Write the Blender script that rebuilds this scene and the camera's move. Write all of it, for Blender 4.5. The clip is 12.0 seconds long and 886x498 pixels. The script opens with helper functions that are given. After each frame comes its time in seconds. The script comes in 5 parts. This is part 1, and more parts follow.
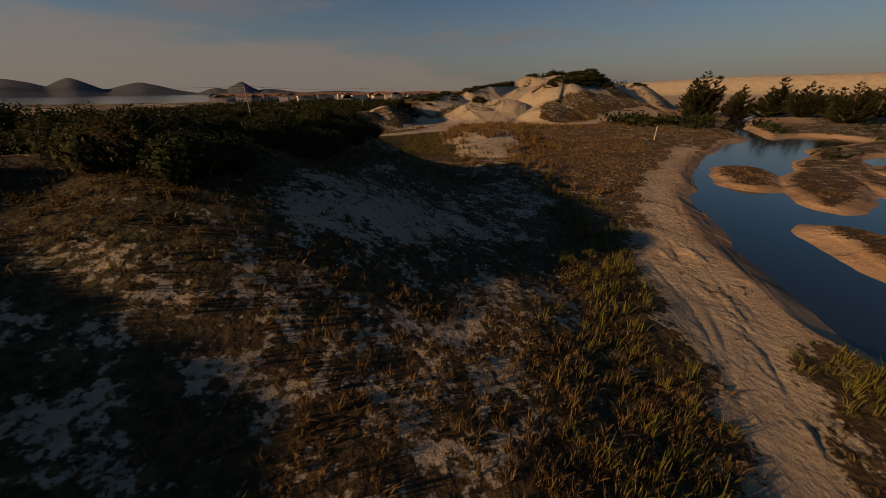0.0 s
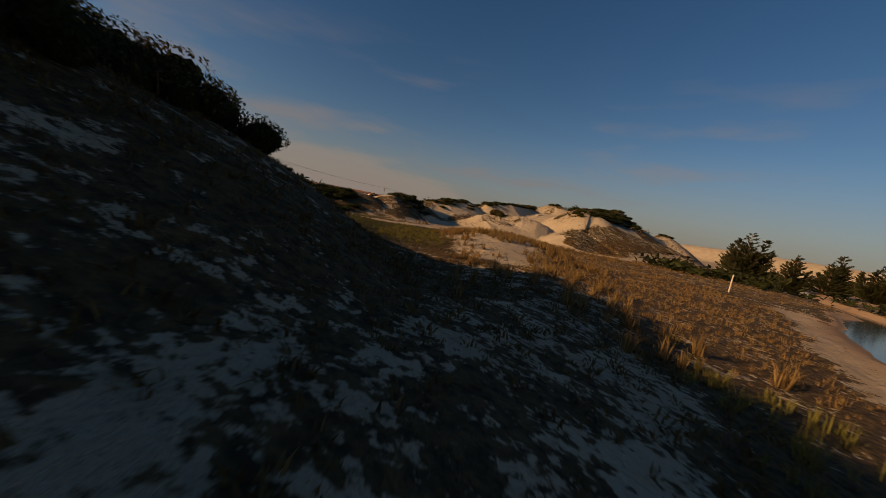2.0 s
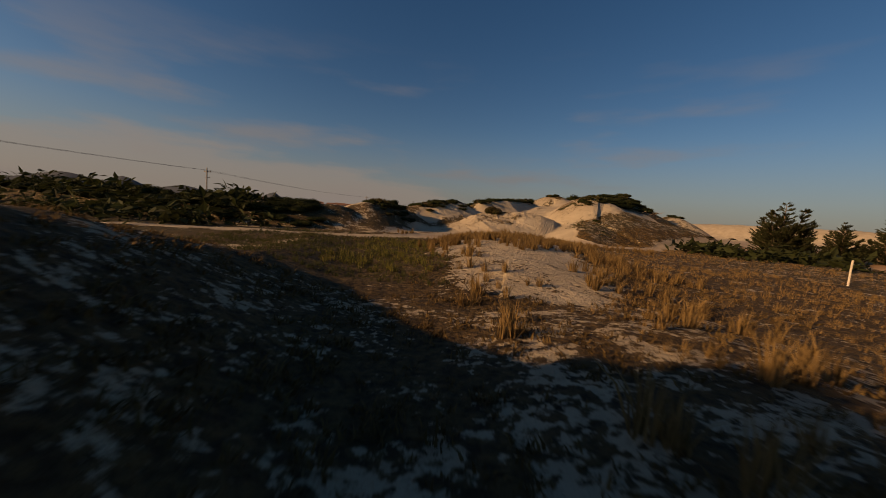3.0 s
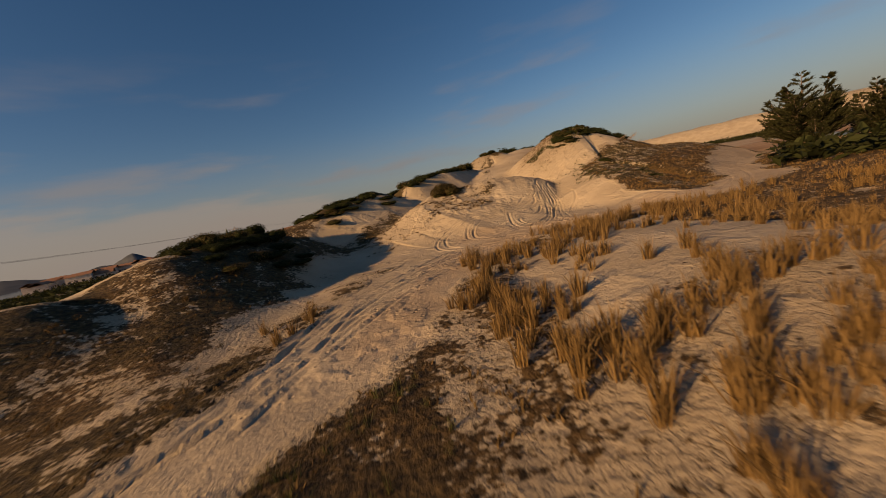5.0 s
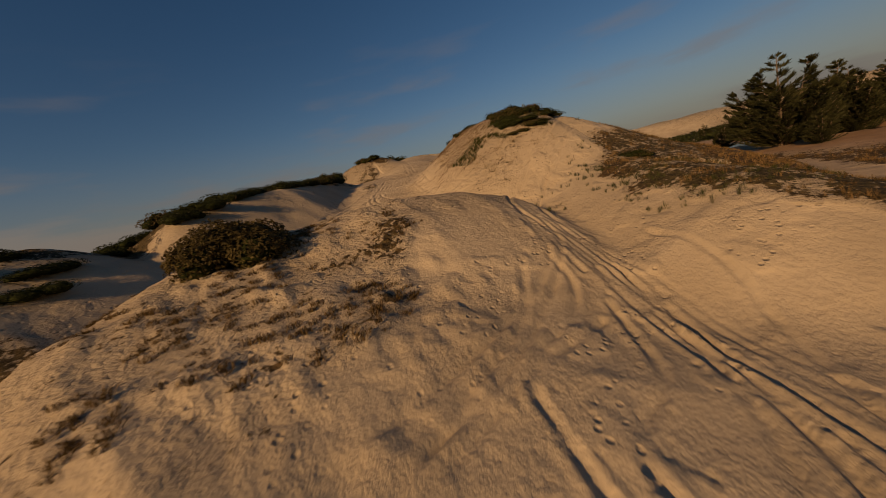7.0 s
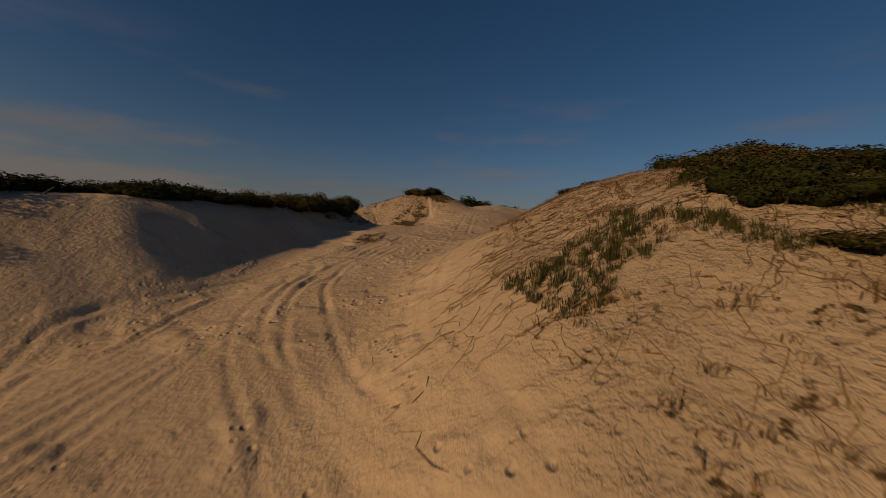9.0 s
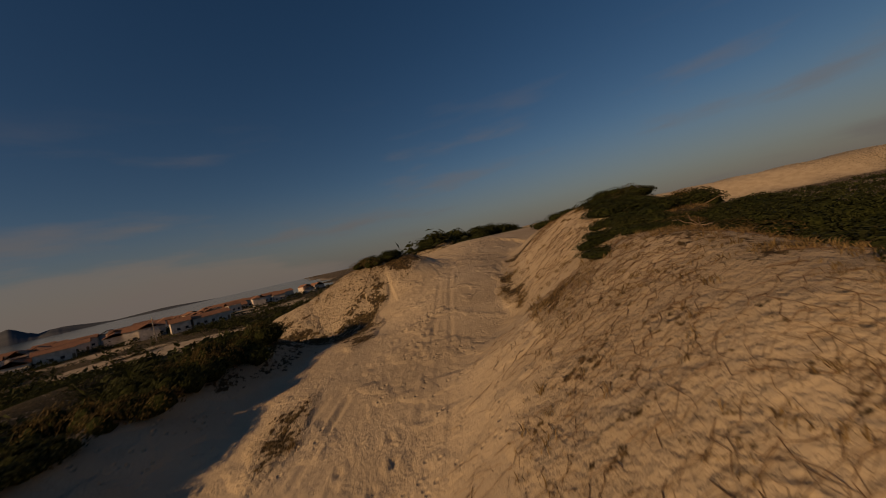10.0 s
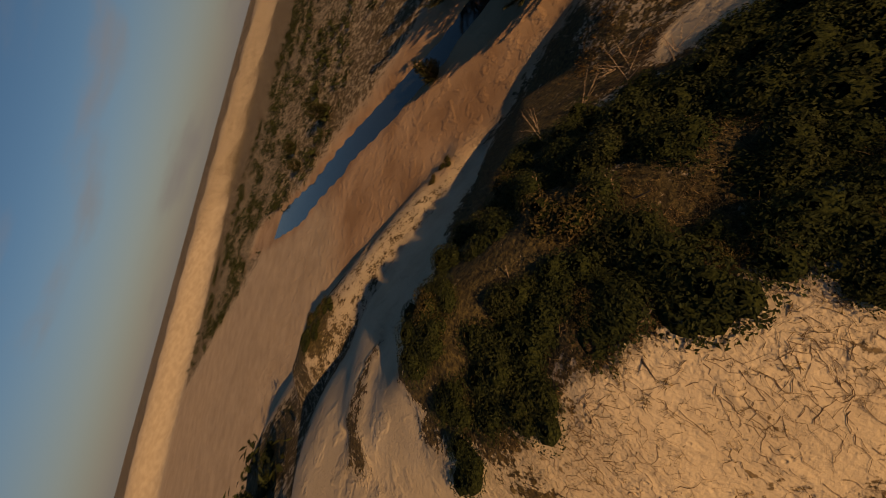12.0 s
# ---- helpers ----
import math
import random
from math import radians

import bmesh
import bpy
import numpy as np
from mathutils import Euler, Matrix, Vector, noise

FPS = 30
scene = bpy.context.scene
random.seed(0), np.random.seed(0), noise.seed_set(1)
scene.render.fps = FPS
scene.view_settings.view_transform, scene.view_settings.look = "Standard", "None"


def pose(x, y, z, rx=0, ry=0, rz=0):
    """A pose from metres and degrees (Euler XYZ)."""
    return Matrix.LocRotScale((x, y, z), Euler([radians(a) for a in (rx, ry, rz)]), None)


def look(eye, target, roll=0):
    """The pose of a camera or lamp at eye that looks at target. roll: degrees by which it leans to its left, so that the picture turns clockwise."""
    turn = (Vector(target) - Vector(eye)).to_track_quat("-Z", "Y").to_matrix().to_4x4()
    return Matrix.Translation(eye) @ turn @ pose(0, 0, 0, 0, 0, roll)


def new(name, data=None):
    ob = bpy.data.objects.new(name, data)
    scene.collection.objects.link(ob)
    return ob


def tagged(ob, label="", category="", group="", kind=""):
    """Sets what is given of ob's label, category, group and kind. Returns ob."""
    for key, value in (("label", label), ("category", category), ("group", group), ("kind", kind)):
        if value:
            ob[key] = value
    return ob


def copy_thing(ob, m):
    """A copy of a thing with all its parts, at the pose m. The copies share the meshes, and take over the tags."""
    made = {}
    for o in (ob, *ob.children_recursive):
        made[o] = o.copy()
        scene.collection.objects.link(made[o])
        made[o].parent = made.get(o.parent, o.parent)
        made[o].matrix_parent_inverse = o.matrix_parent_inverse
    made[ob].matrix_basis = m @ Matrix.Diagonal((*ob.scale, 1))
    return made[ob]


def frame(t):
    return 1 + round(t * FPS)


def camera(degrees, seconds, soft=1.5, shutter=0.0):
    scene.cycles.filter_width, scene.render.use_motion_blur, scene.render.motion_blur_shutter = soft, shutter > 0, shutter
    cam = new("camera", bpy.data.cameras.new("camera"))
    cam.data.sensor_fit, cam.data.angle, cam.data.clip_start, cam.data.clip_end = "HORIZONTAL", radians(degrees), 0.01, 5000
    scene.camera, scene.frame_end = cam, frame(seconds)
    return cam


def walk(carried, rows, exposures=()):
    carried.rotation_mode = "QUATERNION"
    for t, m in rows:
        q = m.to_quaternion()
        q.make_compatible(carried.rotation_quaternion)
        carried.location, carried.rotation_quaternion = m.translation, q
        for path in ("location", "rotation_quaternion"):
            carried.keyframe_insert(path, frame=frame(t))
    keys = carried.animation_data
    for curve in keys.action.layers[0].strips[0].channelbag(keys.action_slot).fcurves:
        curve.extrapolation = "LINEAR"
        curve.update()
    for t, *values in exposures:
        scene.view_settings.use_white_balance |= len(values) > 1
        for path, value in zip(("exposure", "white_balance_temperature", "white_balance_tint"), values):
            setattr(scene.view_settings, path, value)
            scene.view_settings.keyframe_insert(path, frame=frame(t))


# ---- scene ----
PATH = [
    (0, (-0.00, 0.00, 7.76), (-0.003, 9.090, 3.587), -0.7),
    (0.5, (1.22, 2.48, 5.77), (1.114, 12.097, 3.021), 4.8),
    (1, (2.36, 6.37, 4.64), (2.096, 16.191, 2.756), 8.5),
    (1.5, (2.41, 10.50, 4.12), (2.044, 20.389, 2.711), 10.7),
    (2, (2.22, 15.72, 3.65), (1.807, 25.648, 2.538), 10.5),
    (2.5, (2.09, 21.47, 3.22), (1.700, 31.417, 2.251), 8.6),
    (2.7, (1.96, 23.85, 3.39), (1.612, 33.792, 2.419), 7.1),
    (4.3, (-0.91, 50.66, 3.55), (0.210, 60.533, 2.433), -8.2),
    (4.5, (-1.43, 53.97, 3.75), (0.023, 63.788, 2.549), -9.4),
    (5, (-1.28, 62.15, 4.51), (0.949, 71.794, 3.057), -12.4),
    (5.5, (0.30, 70.41, 4.93), (3.459, 79.754, 3.275), -15.3),
    (6, (2.59, 78.28, 5.08), (6.783, 87.180, 3.281), -17.0),
    (6.5, (5.85, 84.65, 5.30), (10.774, 93.151, 3.440), -16.7),
    (7, (9.85, 90.63, 5.53), (15.145, 98.945, 3.819), -13.7),
    (7.2, (11.49, 92.78, 5.60), (16.788, 101.111, 4.025), -11.8),
    (8.8, (22.30, 105.10, 7.40), (25.752, 114.467, 6.915), 4.4),
    (9, (23.20, 106.70, 7.88), (26.549, 116.113, 7.512), 3.7),
    (9.5, (25.28, 110.52, 9.48), (28.647, 119.940, 9.374), -2.1),
    (10, (27.37, 114.69, 12.44), (31.295, 123.888, 12.379), -12.4),
    (10.5, (30.14, 118.97, 15.88), (35.256, 127.566, 15.605), -26.9),
    (11, (33.35, 122.75, 19.54), (40.059, 130.070, 18.322), -44.9),
    (11.5, (36.56, 125.71, 22.45), (44.595, 130.703, 19.198), -63.4),
    (12, (39.72, 128.29, 23.85), (47.613, 129.903, 17.914), -74.7),
]
cam = camera(104.1, 12.0, soft=0.6, shutter=0.12)
walk(cam, [(t, look(eye, target, roll)) for t, eye, target, roll in PATH],
     exposures=[(0.0, -0.3, 7600, 24), (1.2, 0.15, 7750, 24), (2.0, 0.08, 7650, 24), (2.7, 0.0, 7600, 24), (4.3, 0.25, 7650, 24), (6.0, 0.05, 7750, 24), (7.2, -0.45, 7800, 24), (9.0, -0.74, 7350, 24), (10.0, -0.7, 7600, 24), (10.5, -0.66, 7700, 24), (11.0, -0.56, 7800, 24), (12.0, -0.14, 8300, 24)])

# ---- world and sun ----
BANK_AZ = 124.0
SUN_AZ, SUN_EL = 202.0, 18.0          # degrees: direction to the sun from +x, and its height
world = bpy.data.worlds.new("sky")
scene.world = world
world.use_nodes = True
wn, wl = world.node_tree.nodes, world.node_tree.links
wn.clear()


def wnode(kind, **values):
    n = wn.new(kind)
    for key, value in values.items():
        n.inputs[key].default_value = value
    return n


sky = wn.new("ShaderNodeTexSky")
sky.sky_type, sky.sun_disc = "NISHITA", False
sky.sun_elevation, sky.sun_rotation = radians(SUN_EL), radians(90 - SUN_AZ)
sky.air_density, sky.dust_density, sky.ozone_density = 1.0, 0.6, 2.5
coord = wn.new("ShaderNodeTexCoord")
stretch = wn.new("ShaderNodeMapping")
stretch.inputs["Scale"].default_value = (1.0, 1.0, 5.0)
stretch.inputs["Rotation"].default_value = (radians(4), radians(-5), 0)
wl.new(coord.outputs["Generated"], stretch.inputs["Vector"])
wisp = wnode("ShaderNodeTexNoise", Scale=2.6, Detail=7.0, Roughness=0.5)
wl.new(stretch.outputs["Vector"], wisp.inputs["Vector"])
split = wn.new("ShaderNodeSeparateXYZ")
wl.new(coord.outputs["Generated"], split.inputs[0])
band = wn.new("ShaderNodeMapRange")
band.inputs["From Min"].default_value, band.inputs["From Max"].default_value = 0.42, 0.03
wl.new(split.outputs["Z"], band.inputs["Value"])
thick = wn.new("ShaderNodeMapRange")
thick.inputs["From Min"].default_value, thick.inputs["From Max"].default_value = 0.5, 0.72
thick.interpolation_type = "SMOOTHSTEP"
wl.new(wisp.outputs["Fac"], thick.inputs["Value"])
amount = wn.new("ShaderNodeMath")
amount.operation = "MULTIPLY"
wl.new(band.outputs["Result"], amount.inputs[0])
wl.new(thick.outputs["Result"], amount.inputs[1])
half = wn.new("ShaderNodeMath")
half.operation = "MULTIPLY"
half.inputs[1].default_value = 0.75
wl.new(amount.outputs[0], half.inputs[0])
cloud = wn.new("ShaderNodeMix")
cloud.data_type = "RGBA"
cloud.inputs["B"].default_value = (3.7, 3.35, 2.9, 1)
wl.new(half.outputs[0], cloud.inputs["Factor"])
rich = wnode("ShaderNodeHueSaturation", Saturation=1.3)
wl.new(sky.outputs["Color"], rich.inputs["Color"])
wl.new(rich.outputs["Color"], cloud.inputs["A"])
# a low bank of cloud over the land
bank_at = wn.new("ShaderNodeVectorMath")
bank_at.operation = "DOT_PRODUCT"
bank_at.inputs[1].default_value = (math.cos(radians(BANK_AZ)), math.sin(radians(BANK_AZ)), 0)
wl.new(coord.outputs["Generated"], bank_at.inputs[0])
bank_top = wn.new("ShaderNodeMapRange")
bank_top.interpolation_type = "SMOOTHSTEP"
for key, v in (("From Min", 0.62), ("From Max", 1.0), ("To Min", -0.05), ("To Max", 0.13)):
    bank_top.inputs[key].default_value = v
wl.new(bank_at.outputs["Value"], bank_top.inputs["Value"])
ragged = wnode("ShaderNodeTexNoise", Scale=5.0, Detail=6.0, Roughness=0.55)
wl.new(stretch.outputs["Vector"], ragged.inputs["Vector"])
rag = wn.new("ShaderNodeMath")
rag.operation = "MULTIPLY_ADD"
rag.inputs[1].default_value = 0.16
wl.new(ragged.outputs["Fac"], rag.inputs[0])
wl.new(bank_top.outputs["Result"], rag.inputs[2])
over = wn.new("ShaderNodeMath")
over.operation = "SUBTRACT"
wl.new(rag.outputs[0], over.inputs[0])
wl.new(split.outputs["Z"], over.inputs[1])
bank = wn.new("ShaderNodeMapRange")
bank.interpolation_type = "SMOOTHSTEP"
for key, v in (("From Min", 0.06), ("From Max", 0.12), ("To Max", 0.6)):
    bank.inputs[key].default_value = v
wl.new(over.outputs[0], bank.inputs["Value"])
puff = wn.new("ShaderNodeMix")
puff.data_type = "RGBA"
puff.inputs["B"].default_value = (4.0, 3.75, 3.3, 1)
wl.new(bank.outputs["Result"], puff.inputs["Factor"])
low = wn.new("ShaderNodeMapRange")
low.interpolation_type = "SMOOTHSTEP"
low.inputs["From Min"].default_value, low.inputs["From Max"].default_value = 0.24, -0.02
low.inputs["To Max"].default_value = 0.75
wl.new(split.outputs["Z"], low.inputs["Value"])
haze = wn.new("ShaderNodeMix")
haze.data_type = "RGBA"
haze.inputs["B"].default_value = (2.2, 2.45, 2.75, 1)
wl.new(low.outputs["Result"], haze.inputs["Factor"])
wl.new(cloud.outputs["Result"], haze.inputs["A"])
wl.new(haze.outputs["Result"], puff.inputs["A"])
back = wnode("ShaderNodeBackground", Strength=0.06)
wl.new(puff.outputs["Result"], back.inputs["Color"])
wout = wn.new("ShaderNodeOutputWorld")
wl.new(back.outputs[0], wout.inputs["Surface"])

sun = new("sun", bpy.data.lights.new("sun", "SUN"))
sun.data.energy, sun.data.angle, sun.data.color = 5.0, radians(0.6), (1.0, 0.68, 0.35)
to_sun = Vector((math.cos(radians(SUN_EL)) * math.cos(radians(SUN_AZ)),
                 math.cos(radians(SUN_EL)) * math.sin(radians(SUN_AZ)), math.sin(radians(SUN_EL))))
sun.matrix_world = look((0, 0, 60), Vector((0, 0, 60)) - to_sun)


# ---- materials ----
class Mat:
    """A node material with a principled shader and short ways to add nodes."""

    def __init__(self, name, roughness=0.8, specular=0.25):
        self.m = bpy.data.materials.new(name)
        self.m.use_nodes = True
        self.t = self.m.node_tree
        self.shader = self.t.nodes["Principled BSDF"]
        self.shader.inputs["Roughness"].default_value = roughness
        self.shader.inputs["Specular IOR Level"].default_value = specular

    def node(self, kind, **values):
        n = self.t.nodes.new(kind)
        for key, value in values.items():
            n.inputs[key].default_value = value
        return n

    def join(self, a, b):
        self.t.links.new(a, b)

    def place(self):
        return self.node("ShaderNodeNewGeometry").outputs["Position"]

    def grain(self, scale, detail=5.0, rough=0.55, where=None):
        n = self.node("ShaderNodeTexNoise", Scale=scale, Detail=detail, Roughness=rough)
        self.join(where or self.place(), n.inputs["Vector"])
        return n.outputs["Fac"]

    def span(self, value, lo, hi, a=0.0, b=1.0, smooth=True):
        n = self.node("ShaderNodeMapRange")
        n.interpolation_type = "SMOOTHSTEP" if smooth else "LINEAR"
        for key, v in (("From Min", lo), ("From Max", hi), ("To Min", a), ("To Max", b)):
            if isinstance(v, (int, float)):
                n.inputs[key].default_value = v
            else:
                self.join(v, n.inputs[key])
        self.join(value, n.inputs["Value"])
        return n.outputs["Result"]

    def calc(self, op, a, b):
        n = self.node("ShaderNodeMath")
        n.operation = op
        for k, v in enumerate((a, b)):
            if isinstance(v, (int, float)):
                n.inputs[k].default_value = v
            else:
                self.join(v, n.inputs[k])
        return n.outputs[0]

    def blend(self, factor, a, b):
        n = self.node("ShaderNodeMix")
        n.data_type = "RGBA"
        for key, v in (("Factor", factor), ("A", a), ("B", b)):
            if isinstance(v, tuple):
                n.inputs[key].default_value = (*v, 1)
            elif isinstance(v, (int, float)):
                n.inputs[key].default_value = v
            else:
                self.join(v, n.inputs[key])
        return n.outputs["Result"]

    def attribute(self, name):
        n = self.node("ShaderNodeAttribute")
        n.attribute_name = name
        return n

    def colour(self, value):
        if isinstance(value, tuple):
            self.shader.inputs["Base Color"].default_value = (*value, 1)
        else:
            self.join(value, self.shader.inputs["Base Color"])

    def relief(self, height, distance, strength=1.0):
        n = self.node("ShaderNodeBump", Strength=strength, Distance=distance)
        self.join(height, n.inputs["Height"])
        if self.shader.inputs["Normal"].is_linked:
            self.join(self.shader.inputs["Normal"].links[0].from_socket, n.inputs["Normal"])
        self.join(n.outputs["Normal"], self.shader.inputs["Normal"])


def ground_material():
    m = Mat("dune_ground", 0.9, 0.15)
    att = m.attribute("cover")
    rgb = m.node("ShaderNodeSeparateColor")
    m.join(att.outputs["Color"], rgb.inputs[0])
    cover, damp, green = rgb.outputs[0], rgb.outputs[1], rgb.outputs[2]
    broad, fine, speck = m.grain(0.22, 4.0), m.grain(4.5, 6.0, 0.6), m.grain(70.0, 3.0)
    clump = m.grain(4.8, 8.0, 0.62)
    lumps = m.node("ShaderNodeTexVoronoi", Scale=5.5)
    m.join(m.place(), lumps.inputs["Vector"])
    tread = m.grain(9.0, 4.0, 0.6)
    sand = m.blend(m.span(broad, 0.3, 0.7), (0.365, 0.3, 0.204), (0.46, 0.383, 0.266))
    sand = m.blend(m.span(speck, 0.35, 0.75, 0.0, 0.35), sand, (0.32, 0.26, 0.19))
    wet = m.blend(m.span(m.grain(0.09, 5.0), 0.35, 0.65), (0.23, 0.135, 0.07), (0.36, 0.235, 0.135))
    sand = m.blend(damp, sand, wet)
    brown = m.blend(m.span(fine, 0.3, 0.7), (0.018, 0.012, 0.006), (0.12, 0.072, 0.026))
    herb = m.blend(m.span(fine, 0.35, 0.7), (0.014, 0.013, 0.005), (0.095, 0.08, 0.026))
    litter = m.blend(green, brown, herb)
    drift = m.grain(0.95, 3.0)
    clump = m.calc("ADD", m.calc("MULTIPLY", clump, 0.72), m.calc("MULTIPLY", drift, 0.62))
    clump = m.calc("SUBTRACT", clump, 0.17)
    edge = m.span(cover, 0.0, 1.0, 0.67, 0.3, smooth=False)
    mask = m.span(clump, edge, m.calc("ADD", edge, 0.07))
    mask = m.calc("MULTIPLY", mask, m.span(cover, 0.02, 0.15))
    m.colour(m.blend(m.calc("MULTIPLY", mask, 0.96), sand, litter))
    rough = m.span(cover, 0.02, 0.4, 0.2, 1.0)
    m.relief(m.calc("MULTIPLY", clump, rough), 0.2, 0.8)
    m.relief(m.calc("MULTIPLY", lumps.outputs["Distance"], m.calc("MULTIPLY", m.span(cover, 0.03, 0.2), m.span(broad, 0.42, 0.6))), 0.07, 0.6)
    m.relief(m.calc("MULTIPLY", fine, rough), 0.2, 0.9)
    dents = m.node("ShaderNodeTexVoronoi", Scale=3.4)
    m.join(m.place(), dents.inputs["Vector"])
    trod = m.calc("MULTIPLY", m.span(dents.outputs["Distance"], 0.08, 0.3), m.span(m.grain(0.55, 2.0), 0.5, 0.64))
    m.relief(trod, 0.09, 0.7)
    m.relief(m.grain(2.6, 3.0), 0.04, 0.4)
    m.relief(m.calc("MULTIPLY", tread, m.span(m.grain(0.4, 2.0), 0.42, 0.6, 0.2, 1.0)), 0.035, 0.8)
    m.relief(speck, 0.006, 0.5)
    return m.m


def leaf_material(name, dark, light, dry=(0.2, 0.13, 0.05), dryness=0.15):
    m = Mat(name, 0.75, 0.12)
    ran = m.node("ShaderNodeNewGeometry").outputs["Random Per Island"]
    one = m.node("ShaderNodeObjectInfo").outputs["Random"]
    col = m.blend(ran, dark, light)
    col = m.blend(m.span(m.grain(0.6, 3.0), 0.55, 0.8, 0.0, 0.5), col, dry)
    col = m.blend(m.calc("MULTIPLY", one, dryness * 2), col, dry)
    m.colour(col)
    thin = m.node("ShaderNodeBsdfTranslucent")
    m.join(col, thin.inputs["Color"])
    both = m.node("ShaderNodeMixShader", Fac=0.25)
    m.join(m.shader.outputs[0], both.inputs[1])
    m.join(thin.outputs[0], both.inputs[2])
    m.join(both.outputs[0], m.t.nodes["Material Output"].inputs["Surface"])
    return m.m


def plain_material(name, a, b, scale, roughness=0.8, bump=0.01, specular=0.25):
    m = Mat(name, roughness, specular)
    n = m.grain(scale, 6.0)
    m.colour(m.blend(m.span(n, 0.3, 0.7), a, b))
    m.relief(n, bump, 0.6)
    return m.m


def water_material():
    m = Mat("still_water", 0.1, 0.4)
    m.colour((0.012, 0.016, 0.014))
    m.relief(m.grain(1.6, 3.0), 0.01, 0.25)
    return m.m


GROUND = ground_material()
WATER = water_material()
SHRUB = leaf_material("shrub_leaves", (0.010, 0.016, 0.005), (0.04, 0.052, 0.015), (0.055, 0.05, 0.019))
SHRUB_DRY = leaf_material("dry_shrub_leaves", (0.025, 0.022, 0.008), (0.1, 0.08, 0.028))
# cores of inner foliage, with the shade inside a shrub put into their colour
SHRUB_CORE_SHADE = plain_material("inner_shrub_leaves", (0.006, 0.009, 0.003), (0.03, 0.036, 0.011), 9.0, 0.9, 0.08, 0.05)
SLOPE_HERB = leaf_material("slope_herb_stems", (0.07, 0.05, 0.022), (0.26, 0.185, 0.085), (0.16, 0.1, 0.045))
STRAW = leaf_material("straw_grass", (0.12, 0.074, 0.027), (0.31, 0.2, 0.08), (0.12, 0.075, 0.03))
HERB = leaf_material("low_herbs", (0.035, 0.026, 0.011), (0.17, 0.115, 0.045), (0.14, 0.08, 0.03))
GREEN_GRASS = leaf_material("green_grass", (0.06, 0.07, 0.015), (0.2, 0.18, 0.045), (0.22, 0.14, 0.04))
DARK_GRASS = leaf_material("dark_dune_grass", (0.02, 0.028, 0.008), (0.085, 0.09, 0.028), (0.12, 0.09, 0.035))
NEEDLE = leaf_material("casuarina_needles", (0.018, 0.022, 0.008), (0.06, 0.062, 0.024), (0.06, 0.05, 0.02), 0.06)
BARK = plain_material("bark", (0.09, 0.065, 0.045), (0.2, 0.15, 0.1), 9.0, 0.9, 0.02)
TWIG = plain_material("dry_twigs", (0.16, 0.11, 0.07), (0.34, 0.26, 0.18), 14.0, 0.9, 0.01)
TWIG_DARK = plain_material("creeper_stems", (0.07, 0.045, 0.026), (0.2, 0.13, 0.075), 14.0, 0.9, 0.01)
CACTUS = plain_material("cactus_skin", (0.04, 0.055, 0.02), (0.12, 0.13, 0.06), 7.0, 0.6, 0.01)
POST = plain_material("weathered_post", (0.45, 0.38, 0.28), (0.7, 0.62, 0.48), 12.0, 0.8, 0.01)
CONCRETE = plain_material("pole_concrete", (0.22, 0.2, 0.18), (0.36, 0.33, 0.3), 5.0, 0.85, 0.01)
WIRE = plain_material("wire", (0.05, 0.05, 0.05), (0.09, 0.09, 0.09), 5.0, 0.5, 0.001)
WALL = plain_material("painted_wall", (0.4, 0.36, 0.31), (0.58, 0.53, 0.47), 0.8, 0.85, 0.01)
ROOF = plain_material("clay_roof", (0.2, 0.1, 0.06), (0.32, 0.17, 0.1), 1.5, 0.85, 0.03)
GLASS = plain_material("window_glass", (0.02, 0.025, 0.03), (0.05, 0.05, 0.06), 1.0, 0.1, 0.001, 0.6)
# the haze of distance is mixed into this blue grey base colour
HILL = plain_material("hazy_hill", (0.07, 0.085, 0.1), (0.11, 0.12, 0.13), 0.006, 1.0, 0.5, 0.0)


# ---- the lie of the land ----
def lattice(ix, iy, seed):
    h = np.sin(ix * 127.1 + iy * 311.7 + seed * 74.7) * 43758.5453
    return h - np.floor(h)


def bumps(x, y, size, seed=0, octaves=3):
    """Smooth noise between -1 and 1, with the given size of its largest lumps in metres."""
    total, weight, norm = 0.0, 1.0, 0.0
    for k in range(octaves):
        u, v = x / size, y / size
        i, j = np.floor(u), np.floor(v)
        a, b = u - i, v - j
        a, b = a * a * (3 - 2 * a), b * b * (3 - 2 * b)
        s = seed + 13 * k
        low = lattice(i, j, s) * (1 - a) + lattice(i + 1, j, s) * a
        high = lattice(i, j + 1, s) * (1 - a) + lattice(i + 1, j + 1, s) * a
        total, norm = total + weight * (low * (1 - b) + high * b), norm + weight
        weight, size = weight * 0.5, size * 0.47
    return total / norm * 2 - 1


def higher(a, b, k):
    """The higher of two surfaces, rounded where they meet."""
    h = np.clip(0.5 + 0.5 * (b - a) / k, 0, 1)
    return a * (1 - h) + b * h + k * h * (1 - h)


def along(x, y, points):
    """Distance from a line of (x, y, value) points, the value there, and on which side a place lies."""
    best = value = side = None
    for (ax, ay, av), (bx, by, bv) in zip(points, points[1:]):
        dx, dy = bx - ax, by - ay
        t = np.clip(((x - ax) * dx + (y - ay) * dy) / (dx * dx + dy * dy), 0, 1)
        d = np.hypot(x - ax - t * dx, y - ay - t * dy)
        s = dx * (y - ay) - dy * (x - ax)
        v = av + t * (bv - av)
        if best is None:
            best, value, side = d, v, s
        else:
            near = d < best
            best, value, side = np.where(near, d, best), np.where(near, v, value), np.where(near, s, side)
    return best, value, side


RIDGES = []


